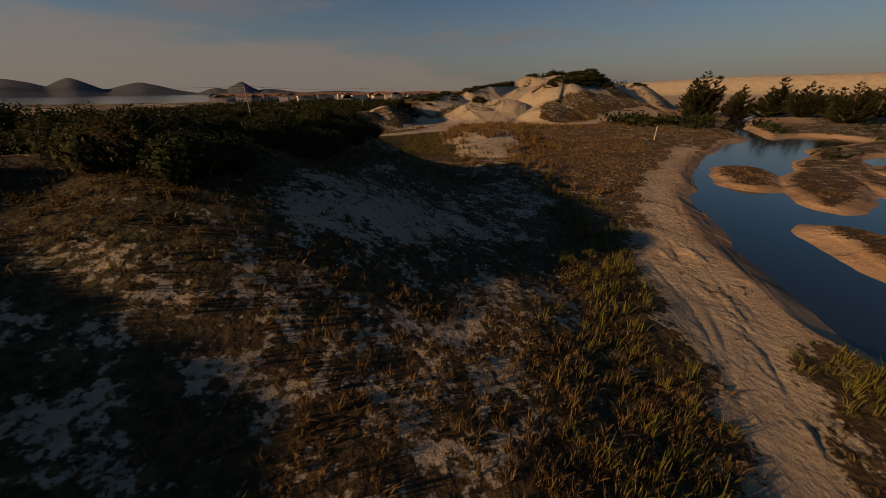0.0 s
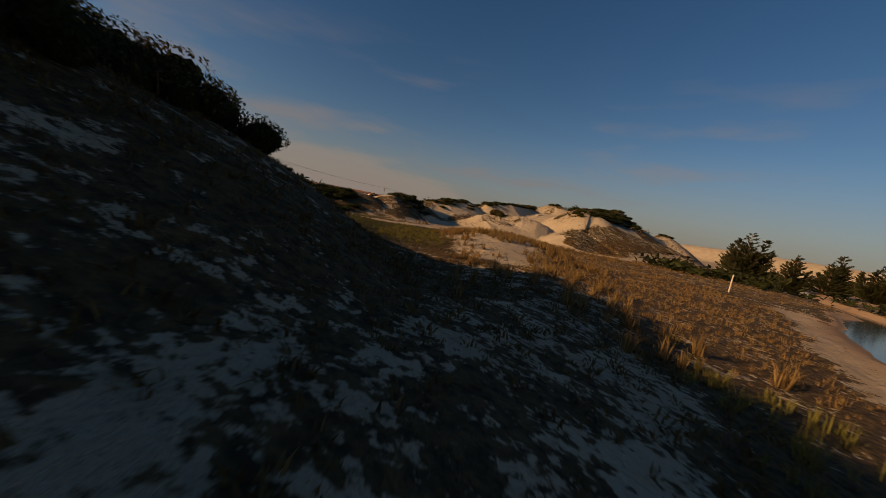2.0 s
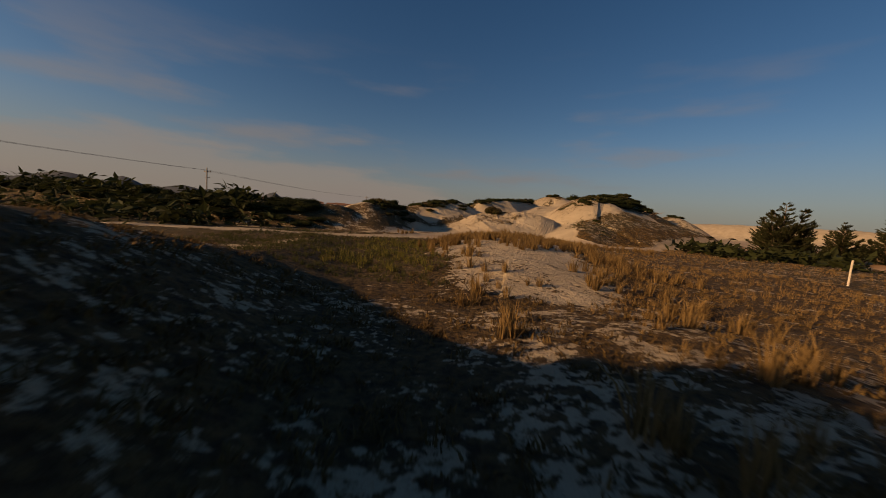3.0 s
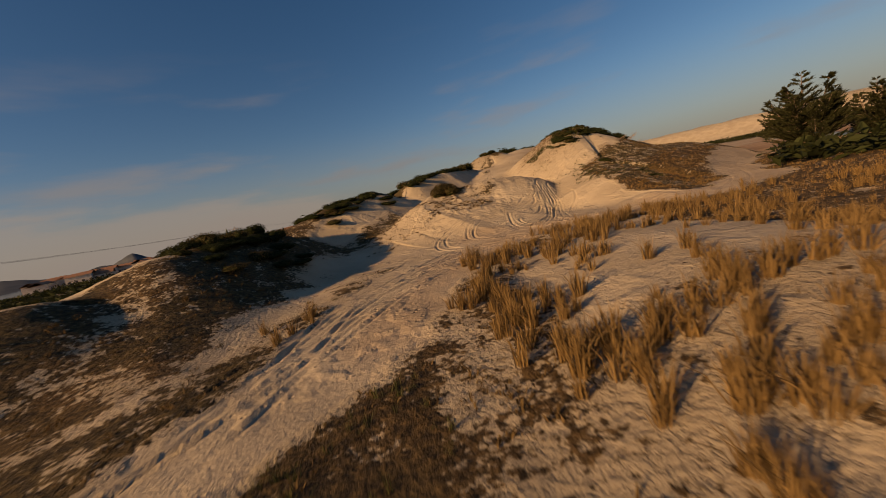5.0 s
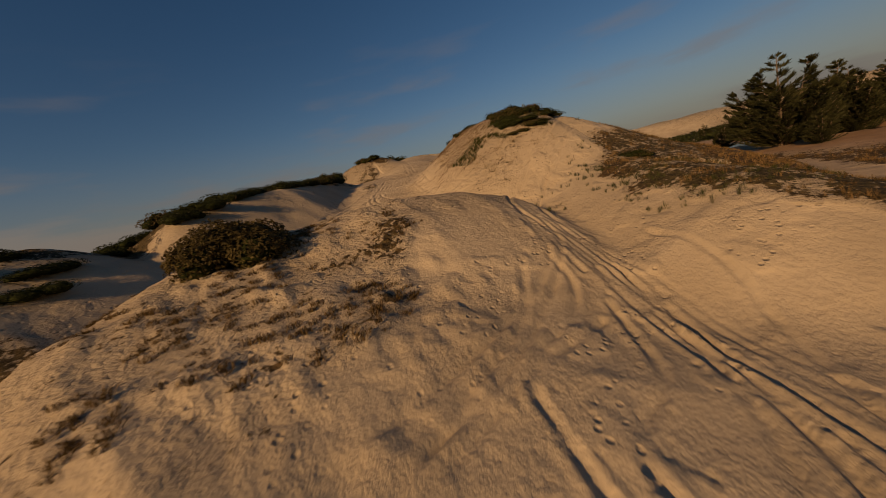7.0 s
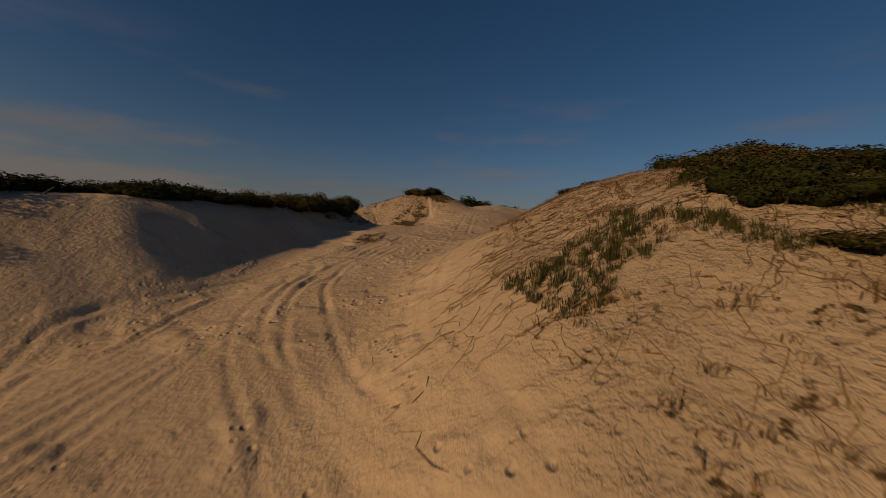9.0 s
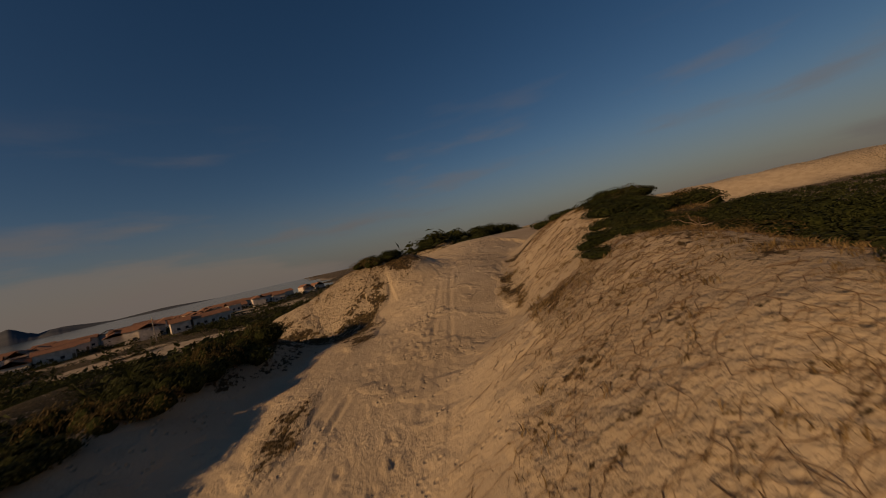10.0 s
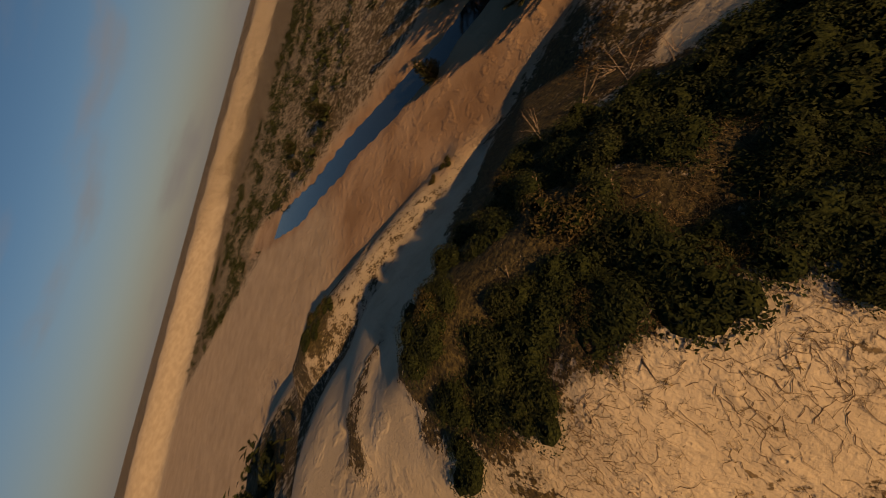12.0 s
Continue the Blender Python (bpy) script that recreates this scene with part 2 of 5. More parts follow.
def ridge(*points, left=0.4, right=0.4, crown=1.5, merge=0.8, rough=0.0, fall=0.006):
    """A dune along points (x, y, top), with its slopes to the left and right of that way."""
    RIDGES.append((points, left, right, crown, merge, rough, fall))


# the long dune beside the start, with its end
ridge((-8.6, 10.4, 6.0), (-8.3, 13, 6.0), (-8.1, 16, 5.2), (-7.7, 22, 5.7), (-7.4, 26.4, 5.3), (-7.2, 29.6, 4.6), (-7.0, 33.5, 3.2), (-7, 37.6, 2.3), (-7.2, 43, 1.2), (-8, 50, 0.8), (-11, 60, 0.5), left=0.5, right=0.5, crown=1.8, merge=1.2, rough=0.3)
# dune out of view, placed for the shade it casts left of the start
ridge((-13.5, 10, 6.2), (-13, 4, 6.0), (-13, -4, 5.7), (-15, -16, 5.0), left=0.45, right=0.45, crown=1.5, merge=1.0, rough=0.3)
ridge((-8.6, 12.6, 6.0), (-15, 14.6, 6.2), (-26, 16, 6.0), (-44, 14, 5.0), left=0.45, right=0.45, crown=2.2, merge=1.0, rough=0.3)
ridge((-9, 9, 4.6), (-4.5, 8, 3.0), (-1, 8, 2.3), (2.2, 9.2, 2.05), (4.2, 9.6, 1.5), left=0.3, right=0.3, crown=2.4, merge=1.0, rough=0.15)
ridge((-3, 3, 2.4), (-6, -6, 2.0), (-10, -20, 2.0), left=0.2, right=0.22, crown=3.0, merge=1.0, rough=0.3)
ridge((0, 16, 1.9), (4, 26, 1.25), (7.5, 35, 1.2), left=0.2, right=0.26, crown=2.0, merge=1.2, rough=0.2)
# the low tussock dune
ridge((5, 47.5, 1.4), (7, 58, 1.9), (9, 68, 1.5), (12, 77, 0.9), left=0.2, right=0.14, crown=4.0, merge=0.5, rough=0.15)
# dunes beyond the track
ridge((-70, 84, 3.4), (-44, 78, 3.4), (-27, 77, 3.5), (-21, 78.5, 3.6), (-17, 81, 3.9), left=0.3, right=0.5, crown=2.0, merge=0.8, rough=0.4)
ridge((-16.5, 84.5, 3.4), (-13.5, 86, 4.6), (-12.5, 91, 4.8), (-11.5, 96, 5.0), (-10.5, 100, 4.9), left=0.42, right=0.5, crown=1.0, merge=0.8, rough=0.3)
ridge((-14, 86.4, 4.2), (-11.4, 80.6, 1.9), (-9.6, 75.6, 0.7), left=0.32, right=0.36, crown=1.6, merge=0.8, rough=0.3)
ridge((-12, 104, 4.2), (-8, 106, 5.0), (-4, 109.4, 6.3), (-0.6, 112.6, 7.0), (2.2, 115.8, 7.4), left=0.4, right=0.55, crown=1.3, merge=0.7, rough=0.35)
# the way up between the dunes
ridge((19.2, 102.6, 1.4), (22.14, 110.28, 3.73), (25.24, 118.8, 5.9), (32.06, 128.88, 8.07), (35.94, 135.85, 9.93), (40.59, 143.6, 11.32), (45.24, 149.8, 12.56), (58.57, 155.23, 12.56), left=0.16, right=0.12, crown=3.41, merge=0.93, fall=0.02)
ridge((17.49, 114.15, 4.04), (22.92, 122.68, 6.36), (26.95, 129.81, 7.91), (29.12, 133.53, 8.53), left=0.1, right=0.08, crown=3.1, merge=0.62, fall=0.01)
# round grassy mound with its shrub
ridge((7.2, 103, 3.7), (9, 106, 4.9), (14.5, 109, 5.3), left=0.55, right=0.48, crown=1.0, merge=0.6, rough=0.15)
ridge((8.8, 104.6, 4.4), (5.7, 102.6, 3.7), (2.8, 101.4, 2.3), (0.6, 100.6, 1.6), (-1.6, 99.5, 1.1), (-4.2, 98, 0.5), left=0.24, right=0.45, crown=2.2, merge=1.3, rough=0.32)
ridge((12, 106.9, 5.1), (17.3, 106.0, 5.5), (20.8, 105.4, 5.15), (23.7, 104.9, 4.2), (25.6, 104.5, 3.0), left=0.34, right=0.42, crown=1.8, merge=0.6, rough=0.1)
# ridge with shrubs beside the way up
ridge((4.5, 122, 6.0), (8.97, 119.27, 8.07), (15.48, 123.3, 8.69), (20.13, 129.81, 9.15), (24.47, 136.32, 9.77), left=0.5, right=0.8, crown=1.4, merge=0.78, rough=0.38)
# the small cone and what lies beyond
ridge((27.57, 143.45, 10.39), (30.98, 144.07, 11.94), (34.08, 144.38, 12.72), (35.63, 143.76, 12.56), left=0.5, right=0.62, crown=1.4, merge=0.62, rough=0.31)
ridge((47.72, 164.53, 13.49), (63.22, 170.73, 12.87), (81.82, 176.93, 9.15), left=0.4, right=0.4, crown=3.1, merge=1.55, rough=0.5)
# the main dune: near crest, then the white crest
ridge((37.8, 114, 10.2), (41.6, 118.2, 10.4), (47.0, 122.4, 8.4), (55, 127, 5.8), left=0.5, right=1.1, crown=1.86, merge=0.78, rough=0.31, fall=0.01)
ridge((37.4, 112.0, 9.5), (36.2, 112.6, 10.2), (34.7, 113.07, 10.55), (35.32, 117.1, 10.93), (38.27, 121.9, 11.32), left=0.5, right=0.95, crown=1.55, merge=0.78, rough=0.25, fall=0.01)
ridge((37.64, 121.9, 11.17), (41.52, 127.02, 11.94), (44.93, 131.98, 13.03), (48.5, 139.73, 12.25), (57.02, 145.93, 12.1), left=0.8, right=0.3, crown=1.4, merge=0.78, rough=0.25)
ridge((43.84, 121.9, 10.7), (49.27, 129.81, 12.56), (52.06, 135.08, 13.65), (54.69, 141.28, 12.1), left=0.5, right=0.8, crown=2.17, merge=0.93, rough=0.38)
# saddle and the dune with brown scrub
ridge((33, 107, 5.4), (37, 109, 6.2), (42.8, 113, 7.0), (48, 115.5, 5.6), left=0.3, right=0.35, crown=1.6, merge=0.5, fall=0.03)
ridge((24.6, 87.4, 1.3), (26.6, 94.5, 3.3), (30.4, 102, 4.7), (38, 106, 5.7), (48, 110, 5.4), (57, 113, 4.9), left=0.26, right=0.3, crown=1.2, merge=0.5, rough=0.25, fall=0.012)
ridge((73.45, 125.16, 2.02), (73.76, 133.53, 5.43), (74.07, 140.19, 7.76), (78.72, 152.75, 9.62), (82.59, 159.1, 7.91), left=0.5, right=0.5, crown=1.55, merge=0.93, rough=0.44, fall=0.01)
# wide bare dunes far off, and rolling country
ridge((189, 541, 11), (307, 398, 18), (423, 242, 17.5), (540, 47, 16), (670, -239, 15), left=0.14, right=0.16, crown=12, merge=3, rough=0.6)
ridge((47.72, 173.83, 7.6), (38.42, 217.23, 4.5), (53.92, 294.73, 1.4), left=0.16, right=0.12, crown=6.2, merge=1.86, rough=1.12)
ridge((32.22, 155.23, 8.53), (37.8, 162.05, 10.39), (43.69, 170.73, 10.08), (47.72, 183.13, 7.6), left=0.45, right=0.4, crown=1.86, merge=0.93, rough=0.62)
ridge((21.37, 156, 6.67), (26.02, 164.53, 8.53), (29.12, 176.93, 7.6), left=0.45, right=0.4, crown=1.86, merge=0.93, rough=0.62)
ridge((18, 140, 6.6), (14, 155, 6.0), (12, 185, 4.5), left=0.25, right=0.25, crown=2, merge=1.0, rough=0.8)
ridge((-6, 128, 5.6), (-14, 150, 4.8), (-6, 190, 4.0), left=0.22, right=0.25, crown=2.5, merge=1.0, rough=0.9)


def within(x, y, points, reach):
    """Which places lie in the box round a line of points, widened by reach."""
    px, py = [p[0] for p in points], [p[1] for p in points]
    return np.flatnonzero((x > min(px) - reach) & (x < max(px) + reach) & (y > min(py) - reach) & (y < max(py) + reach))


def lagoon(x, y):
    """How wet a place is: 1 in the middle of the channels, 0 on dry land."""
    d, r, _ = along(x, y, ((19.5, -60, 7.0), (18.8, 2, 5.8), (18.9, 9, 6.6), (22.0, 18, 7.2), (29, 30, 6.8), (36, 40, 5.2), (45, 50, 4.5), (60, 56, 5.0)))
    a = r - d
    d, r, _ = along(x, y, ((46, 48, 2.5), (60, 75, 3.0), (90.6, 110.6, 4), (114, 127.5, 5), (137.4, 147, 6.25), (189.4, 176.9, 6.25)))
    a = np.maximum(a, r - d)
    d, r, _ = along(x, y, ((32, 6, 4.0), (38, 22, 4.0), (50, 36, 4.5), (75, 45, 5.0)))
    a = np.maximum(a, r - d)
    for island in (((26.2, 29.0, 1.5), (30.4, 34.6, 2.0)), ((27.4, 23.4, 1.3), (32.4, 28.8, 2.3), (39.5, 36, 2.2), (46, 41.0, 1.6), (55, 45, 1.2)),
                   ((22.6, 17.6, 0.9), (22.6, 14.0, 2.2), (24.6, 6, 3.4)), ((43, 33, 1.5), (56, 38, 2.0))):
        d, r, _ = along(x, y, island)
        a = np.minimum(a, (d - r) * 0.9)
    return a + 0.8 * bumps(x, y, 5.0, 5, 3)


# where things grow: a line of (x, y, reach) with how thick, how damp, how green
PATCHES = []


def patch(*points, cover=None, damp=None, green=None, soft=2.0):
    PATCHES.append((points, cover, damp, green, soft))


patch((-10, -30, 30), (-9, 30, 30), cover=0.58, green=0.1)
patch((12, 30, 24), (20, 60, 26), (40, 80, 30), (60, 100, 22), cover=0.86, green=0.08, soft=6)
patch((-40, 50, 26), (-46, 110, 30), (-60, 300, 130), (20, 330, 110), (200, 600, 200), cover=0.92, green=0.75, soft=8)
patch((-9.5, 4, 7), (-8, 22, 8), (-7, 36, 7.0), cover=0.74, green=0.1, soft=3)
patch((-9.4, 8.5, 3.6), (-8.4, 16, 3.6), (-7.6, 30, 2.8), cover=1.0, green=0.7, soft=1.2)
patch((-10, 3, 6), (-6.5, 5, 3.4), (-5.6, 8, 2), cover=0.74, green=0.9, soft=2.5)
patch((-3, 5.2, 2.2), (-1.5, 8.0, 1.6), cover=0.72, green=0.0, soft=2)
patch((1, -3, 2.6), (2.6, 2.6, 1.8), (4.3, 5.6, 1.4), cover=1.0, green=0.1, soft=1.5)
patch((4, 2, 2.0), (6.5, 9, 2.0), (8, 17, 2.4), (9.5, 24, 2.0), cover=0.97, green=0.35, soft=1.5)
patch((1.7, 9.2, 1.1), (3.4, 9.8, 1.1), cover=0.5, green=0.0, soft=1.0)
patch((-2.5, 8.2, 0.9), (0, 9.2, 0.7), cover=0.86, green=0.1, soft=1.0)
patch((1, 14, 2.4), (4, 26, 4), (7, 36, 4), cover=0.62, green=0.0, soft=2)
patch((-3, 11.5, 2.0), (-1.5, 15, 2.0), cover=0.46, green=0.0, soft=1.5)
patch((-1.0, 12.2, 1.7), (0.5, 14.2, 1.4), (0.2, 16, 0.8), cover=0.34, green=0.0, soft=1.2)
patch((-7, 12, 1.6), (-6, 20, 2.0), cover=0.9, green=0.2, soft=1.5)
patch((-1.2, 22.4, 2.6), (0.6, 24.6, 2.6), (1.6, 26.4, 2.2), cover=0.97, green=0.1, soft=2)
patch((4.8, 19.4, 1.0), (6.6, 23, 0.9), cover=0.48, green=0.0, soft=1.2)
patch((5.6, 2, 0.8), (7.6, 6.3, 1.3), (10.4, 11, 1.9), (12.6, 16, 2.0), (19.5, 28, 2.2), (26.6, 39, 1.4), (38, 55, 2.0), cover=0.16, damp=0.25, soft=1.4)
patch((10.6, 2, 1.8), (11.4, 6.6, 1.3), cover=0.92, green=0.5, soft=1.0)
patch((-4, 46, 6), (-4, 56, 5.5), (-2, 64, 3.0), cover=1.0, green=0.3, soft=2.5)
patch((-16, 54, 5), (-8.5, 60, 2.6), (-5, 63.6, 1.4), cover=0.95, green=0.35, soft=2)
patch((6, 45, 4), (6.5, 58, 5.5), (8, 68, 6), (9, 75, 5.5), (13, 79, 4), cover=0.12, green=0.0, soft=2.5)
patch((5, 44, 3), (5, 50, 4), (6, 60, 5), (7, 66, 4), cover=0.27, green=0.0, soft=2)
patch((0.5, 66, 1.0), (2.5, 75, 1.2), (7, 80.6, 1.2), cover=0.45, green=0.0, soft=1.5)
patch((-20, 72, 4), (-9, 79, 4), (-5.0, 84, 3.4), (-3.8, 90, 3.4), cover=0.16, green=0.1, soft=3)
patch((-70, 84, 9), (-20, 80, 8), (-12, 88, 7), (-9, 98, 4), cover=0.88, green=0.4, soft=3)
patch((-30, 70, 2.6), (-17, 72, 2.4), (-12, 73.6, 1.6), cover=0.8, green=0.25, soft=1.5)
patch((-12.6, 83, 2.4), (-10.4, 77.4, 2.2), cover=0.6, green=0.0, soft=1.5)
patch((-16.6, 80.4, 1.0), (-16.2, 85.4, 1.4), (-14.2, 87.6, 1.6), cover=0.08, green=0.1, soft=1.2)
# herbs, thickened so that their dark colour also gives the dune's shade here
patch((-9.8, 79.6, 2.2), (-8.0, 83.5, 1.8), (-6.8, 86.5, 1.4), cover=0.86, green=0.4, soft=1.5)
patch((-6, 108.4, 2.6), (-1, 113, 2.6), (2.4, 116.4, 1.6), cover=1.0, green=0.4, soft=1.5)
patch((-9.5, 104.4, 1.8), (-5, 106.0, 2.0), (-1, 109.4, 1.6), cover=0.8, green=0.1, soft=1.5)
patch((-4, 103.4, 2.2), (2, 109, 2.6), (6, 113, 2.2), (11, 112.4, 2.0), cover=0.06, green=0.1, soft=1.5)
patch((-3, 92, 3), (1.5, 96, 3.4), (4, 104, 2.0), (6, 108, 1.4), cover=0.08, green=0.1, soft=1.5)
patch((-34, 57, 1.2), (-14, 64, 1.3), (-7, 67.5, 1.7), (-2, 75, 2.8), (4, 84, 4.0), (9, 91, 5.5), (17, 96, 4.5), (19.5, 101, 4.0), (22.14, 108.73, 5.1), (26.02, 119.58, 4.8), (32.99, 130.43, 4.2), (38.42, 141.28, 4.5), (44.62, 149.03, 4.8), (58.57, 155.23, 4.8), cover=0.0, green=0.0, soft=1.2)
patch((9, 89, 3.0), (18, 85, 2.6), (26, 83.5, 2.2), (34, 86, 2.0), (45, 96, 2.2), (58, 104, 2.5), cover=0.04, green=0.0, damp=0.25, soft=1.5)
patch((-2, 73, 1.2), (6, 84, 1.8), (14, 87, 1.6), cover=0.0, damp=0.3, soft=1.5)
patch((9, 103, 4.0), (14, 105.4, 3.2), (18, 104.8, 2.4), (22, 103.8, 1.6), cover=0.24, green=0.35, soft=1.5)
patch((5, 99, 3.5), (8, 102, 2.5), cover=0.12, green=0.1, soft=2)
patch((9, 98, 1.6), (13, 101, 2.0), cover=0.15, green=0.15, soft=2)
patch((28.81, 108.11, 3.41), (30.36, 113.69, 3.56), (34.08, 118.96, 2.79), (38.42, 124.23, 1.55), cover=0.22, green=0.3, soft=2.48)
patch((33.46, 110.59, 2.17), (35.01, 114.31, 2.02), (36.87, 118.8, 0.93), cover=0.22, green=0.25, soft=2.17)
patch((39.35, 126.55, 3.1), (43.07, 134.3, 2.79), cover=0.12, green=0.1, soft=1.55)
patch((45.24, 123.45, 3.41), (48.65, 129.5, 4.03), (50.82, 134.3, 3.72), (50.82, 137.25, 2.79), (58.57, 127.33, 6.2), (61.67, 118.03, 7.75), cover=1.0, green=0.7, soft=1.86)
patch((28, 89.5, 2.6), (29.4, 96.6, 4.0), (35.4, 102.4, 3.0), (43, 106.4, 3.2), (57, 112, 4.5), cover=0.68, green=0.7, soft=2)
patch((19.6, 87.5, 4.4), (20.3, 94, 4.0), (22.4, 99, 3.2), (25.6, 103, 2.6), (31.4, 106, 2.3), cover=0.03, green=0.0, soft=1.2)
patch((8.97, 110.28, 5.58), (15.17, 115.86, 6.51), (17.49, 121.13, 5.27), (21.37, 127.33, 4.03), (26.64, 133.53, 2.63), cover=0.05, green=0.0, soft=1.55)
patch((33, 107, 2.2), (36.4, 108.2, 2.2), (43, 112.8, 1.8), (50, 116, 2.0), cover=0.03, green=0.0, soft=1.2)
patch((45.55, 140.66, 2.17), (50.82, 143.76, 3.1), (56.4, 141.28, 3.41), (57.64, 135.08, 2.48), (61.67, 136.63, 3.72), (66.32, 135.08, 4.03), (69.42, 125.78, 3.41), (63.22, 149.03, 5.58), cover=0.04, green=0.0, soft=1.86)
patch((73.45, 124.23, 2.48), (73.76, 139.73, 3.72), (78.72, 152.13, 4.65), cover=0.4, green=0.3, soft=2.33)
patch((77.17, 148.41, 2.48), (79.65, 154.61, 3.1), cover=0.95, green=0.8, soft=2.33)
patch((-9.63, 124.23, 4.65), (-0.33, 119.89, 3.72), (8.04, 121.75, 3.41), (13.31, 126.4, 3.41), (18.27, 132.6, 3.1), (23.85, 138.49, 2.48), cover=0.88, green=0.6, soft=1.86)
patch((26.48, 135.39, 1.24), (23.7, 132.91, 1.24), cover=0.55, green=0.1, soft=1.55)
patch((19.82, 144.38, 5.42), (27.57, 150.58, 5.42), (33.77, 159.88, 4.65), cover=0.1, green=0.1, soft=3.1)
patch((28.5, 142.83, 3.1), (33.77, 143.45, 3.1), cover=0.3, green=0.1, soft=1.86)
patch((33.15, 144.38, 1.08), (35.63, 143.45, 1.86), cover=0.9, green=0.3, soft=1.55)
patch((0, 88, 2.6), (3, 92.5, 3.0), (5, 97, 2.6), cover=0.06, green=0.1, soft=1.5)
patch((0.5, 97.8, 1.6), (4, 99.6, 2.0), (7, 101.6, 1.6), cover=0.2, green=0.2, soft=2)
patch((14.5, 98.5, 2.2), (17.6, 101, 2.0), cover=0.06, green=0.1, soft=1.5)
patch((32.22, 154.61, 2.48), (37.49, 161.43, 2.94), (43.07, 170.11, 3.1), cover=0.12, green=0.1, soft=1.86)
patch((20.75, 155.54, 2.17), (25.4, 163.91, 2.79), (28.19, 172.28, 2.79), cover=0.12, green=0.1, soft=1.86)
patch((28.19, 158.33, 2.17), (32.84, 167.01, 2.79), (36.87, 176.93, 3.72), cover=1.0, green=0.7, soft=1.86)
patch((41.52, 160.81, 1.55), (47.72, 169.18, 2.48), cover=0.95, green=0.6, soft=1.55)
patch((39.97, 153.68, 2.48), (47.72, 159.88, 3.1), (60.12, 164.53, 3.41), (72.52, 169.18, 3.41), cover=0.3, green=0.1, soft=2.33)
patch((49.27, 167.63, 6.51), (63.22, 173.05, 7.75), (81.82, 176.93, 12.4), cover=0.95, green=0.75, soft=3.1)
patch((70, 90, 14), (93.2, 122.3, 18.75), (114, 150.9, 27.5), (130.9, 189.9, 37.5), cover=0.0, damp=0.95, green=0.0, soft=8)
patch((234.9, 183.4, 56.25), (189.4, 46.9, 75), (189.4, -109.1, 100), cover=0.66, green=0.6, damp=0.0, soft=12)
patch((124.4, 176.9, 37.5), (169.9, 267.9, 56.25), (241.4, 384.9, 68.75), (319.4, 514.9, 75), cover=0.0, damp=0.35, soft=12)
patch((189.4, 540.9, 50), (306.4, 397.9, 68.75), (423.4, 241.9, 50), cover=0.0, damp=0.0, soft=20)
patch((423.4, 241.9, 37.5), (540.4, 46.9, 62.5), (670.4, -239.1, 75), cover=0.42, green=0.6, damp=0.0, soft=20)
patch((45, 60, 16), (60, 78, 14), cover=0.75, green=0.45, damp=0.3, soft=6)


def height(x, y, fine=True, grown=None):
    x, y = np.asarray(x, float), np.asarray(y, float)
    z = 0.5 + 0.14 * bumps(x, y, 9.0, 2, 3) + 0.0 * x
    far = np.clip((np.hypot(x - 20, y - 80) - 150) / 200, 0, 1)
    z = z + far * 1.2 * bumps(x, y, 55.0, 8, 3)
    wet = lagoon(x, y)
    z = z - 0.75 * np.clip(wet * 0.45 + 0.15, 0, 1) - 0.25 * np.clip((x - 16) / 25, 0, 1) * np.clip((70 - y) / 30, 0, 1) * np.clip((75 - x) / 20, 0, 1)
    lake = np.clip((y - 0.35 * x - 430) / 60, 0, 1) * np.clip((120 - x) / 120, 0, 1)
    z = z - 3.5 * lake
    shape, x, y, z = z.shape, x.ravel(), y.ravel(), z.ravel().copy()
    for points, left, right, crown, merge, rough, fall in RIDGES:
        reach = (max(p[2] for p in points) + 3) / min(left, right) + crown + 2
        near = within(x, y, points, reach)
        if not len(near):
            continue
        all_x, all_y, all_z = x, y, z
        x, y, z = x[near], y[near], z[near]
        d, top, side = along(x, y, points)
        slope = np.where(side > 0, left, right)
        lump = bumps(x, y, 4.5, len(points), 3)
        d = np.maximum(d + rough * 1.6 * lump, 0)
        z = higher(z, top + rough * 0.5 * lump - slope * (np.sqrt(d * d + crown * crown) - crown) - fall * d * d, merge)
        all_z[near] = z
        x, y, z = all_x, all_y, all_z
    if fine:
        grown = growth(x, y)[0] if grown is None else grown
        near = np.clip(2 - np.hypot(x - 15, y - 70) / 60, 0, 1)
        z = z + near * np.clip(grown, 0, 1) * (0.07 * bumps(x, y, 1.1, 21, 2) + 0.03 * bumps(x, y, 0.45, 22, 2))
        z = z + near * 0.018 * bumps(x, y, 0.8, 23, 2)
        herbs = np.clip(1.5 - np.hypot(x - 11.5, y - 102) / 6, 0, 1)
        z = z + herbs * (0.26 * np.clip(bumps(x, y, 1.1, 24, 1) - 0.1, 0, 1) + 0.16 * np.clip(bumps(x, y, 0.55, 25, 1) - 0.1, 0, 1))
    return z.reshape(shape)


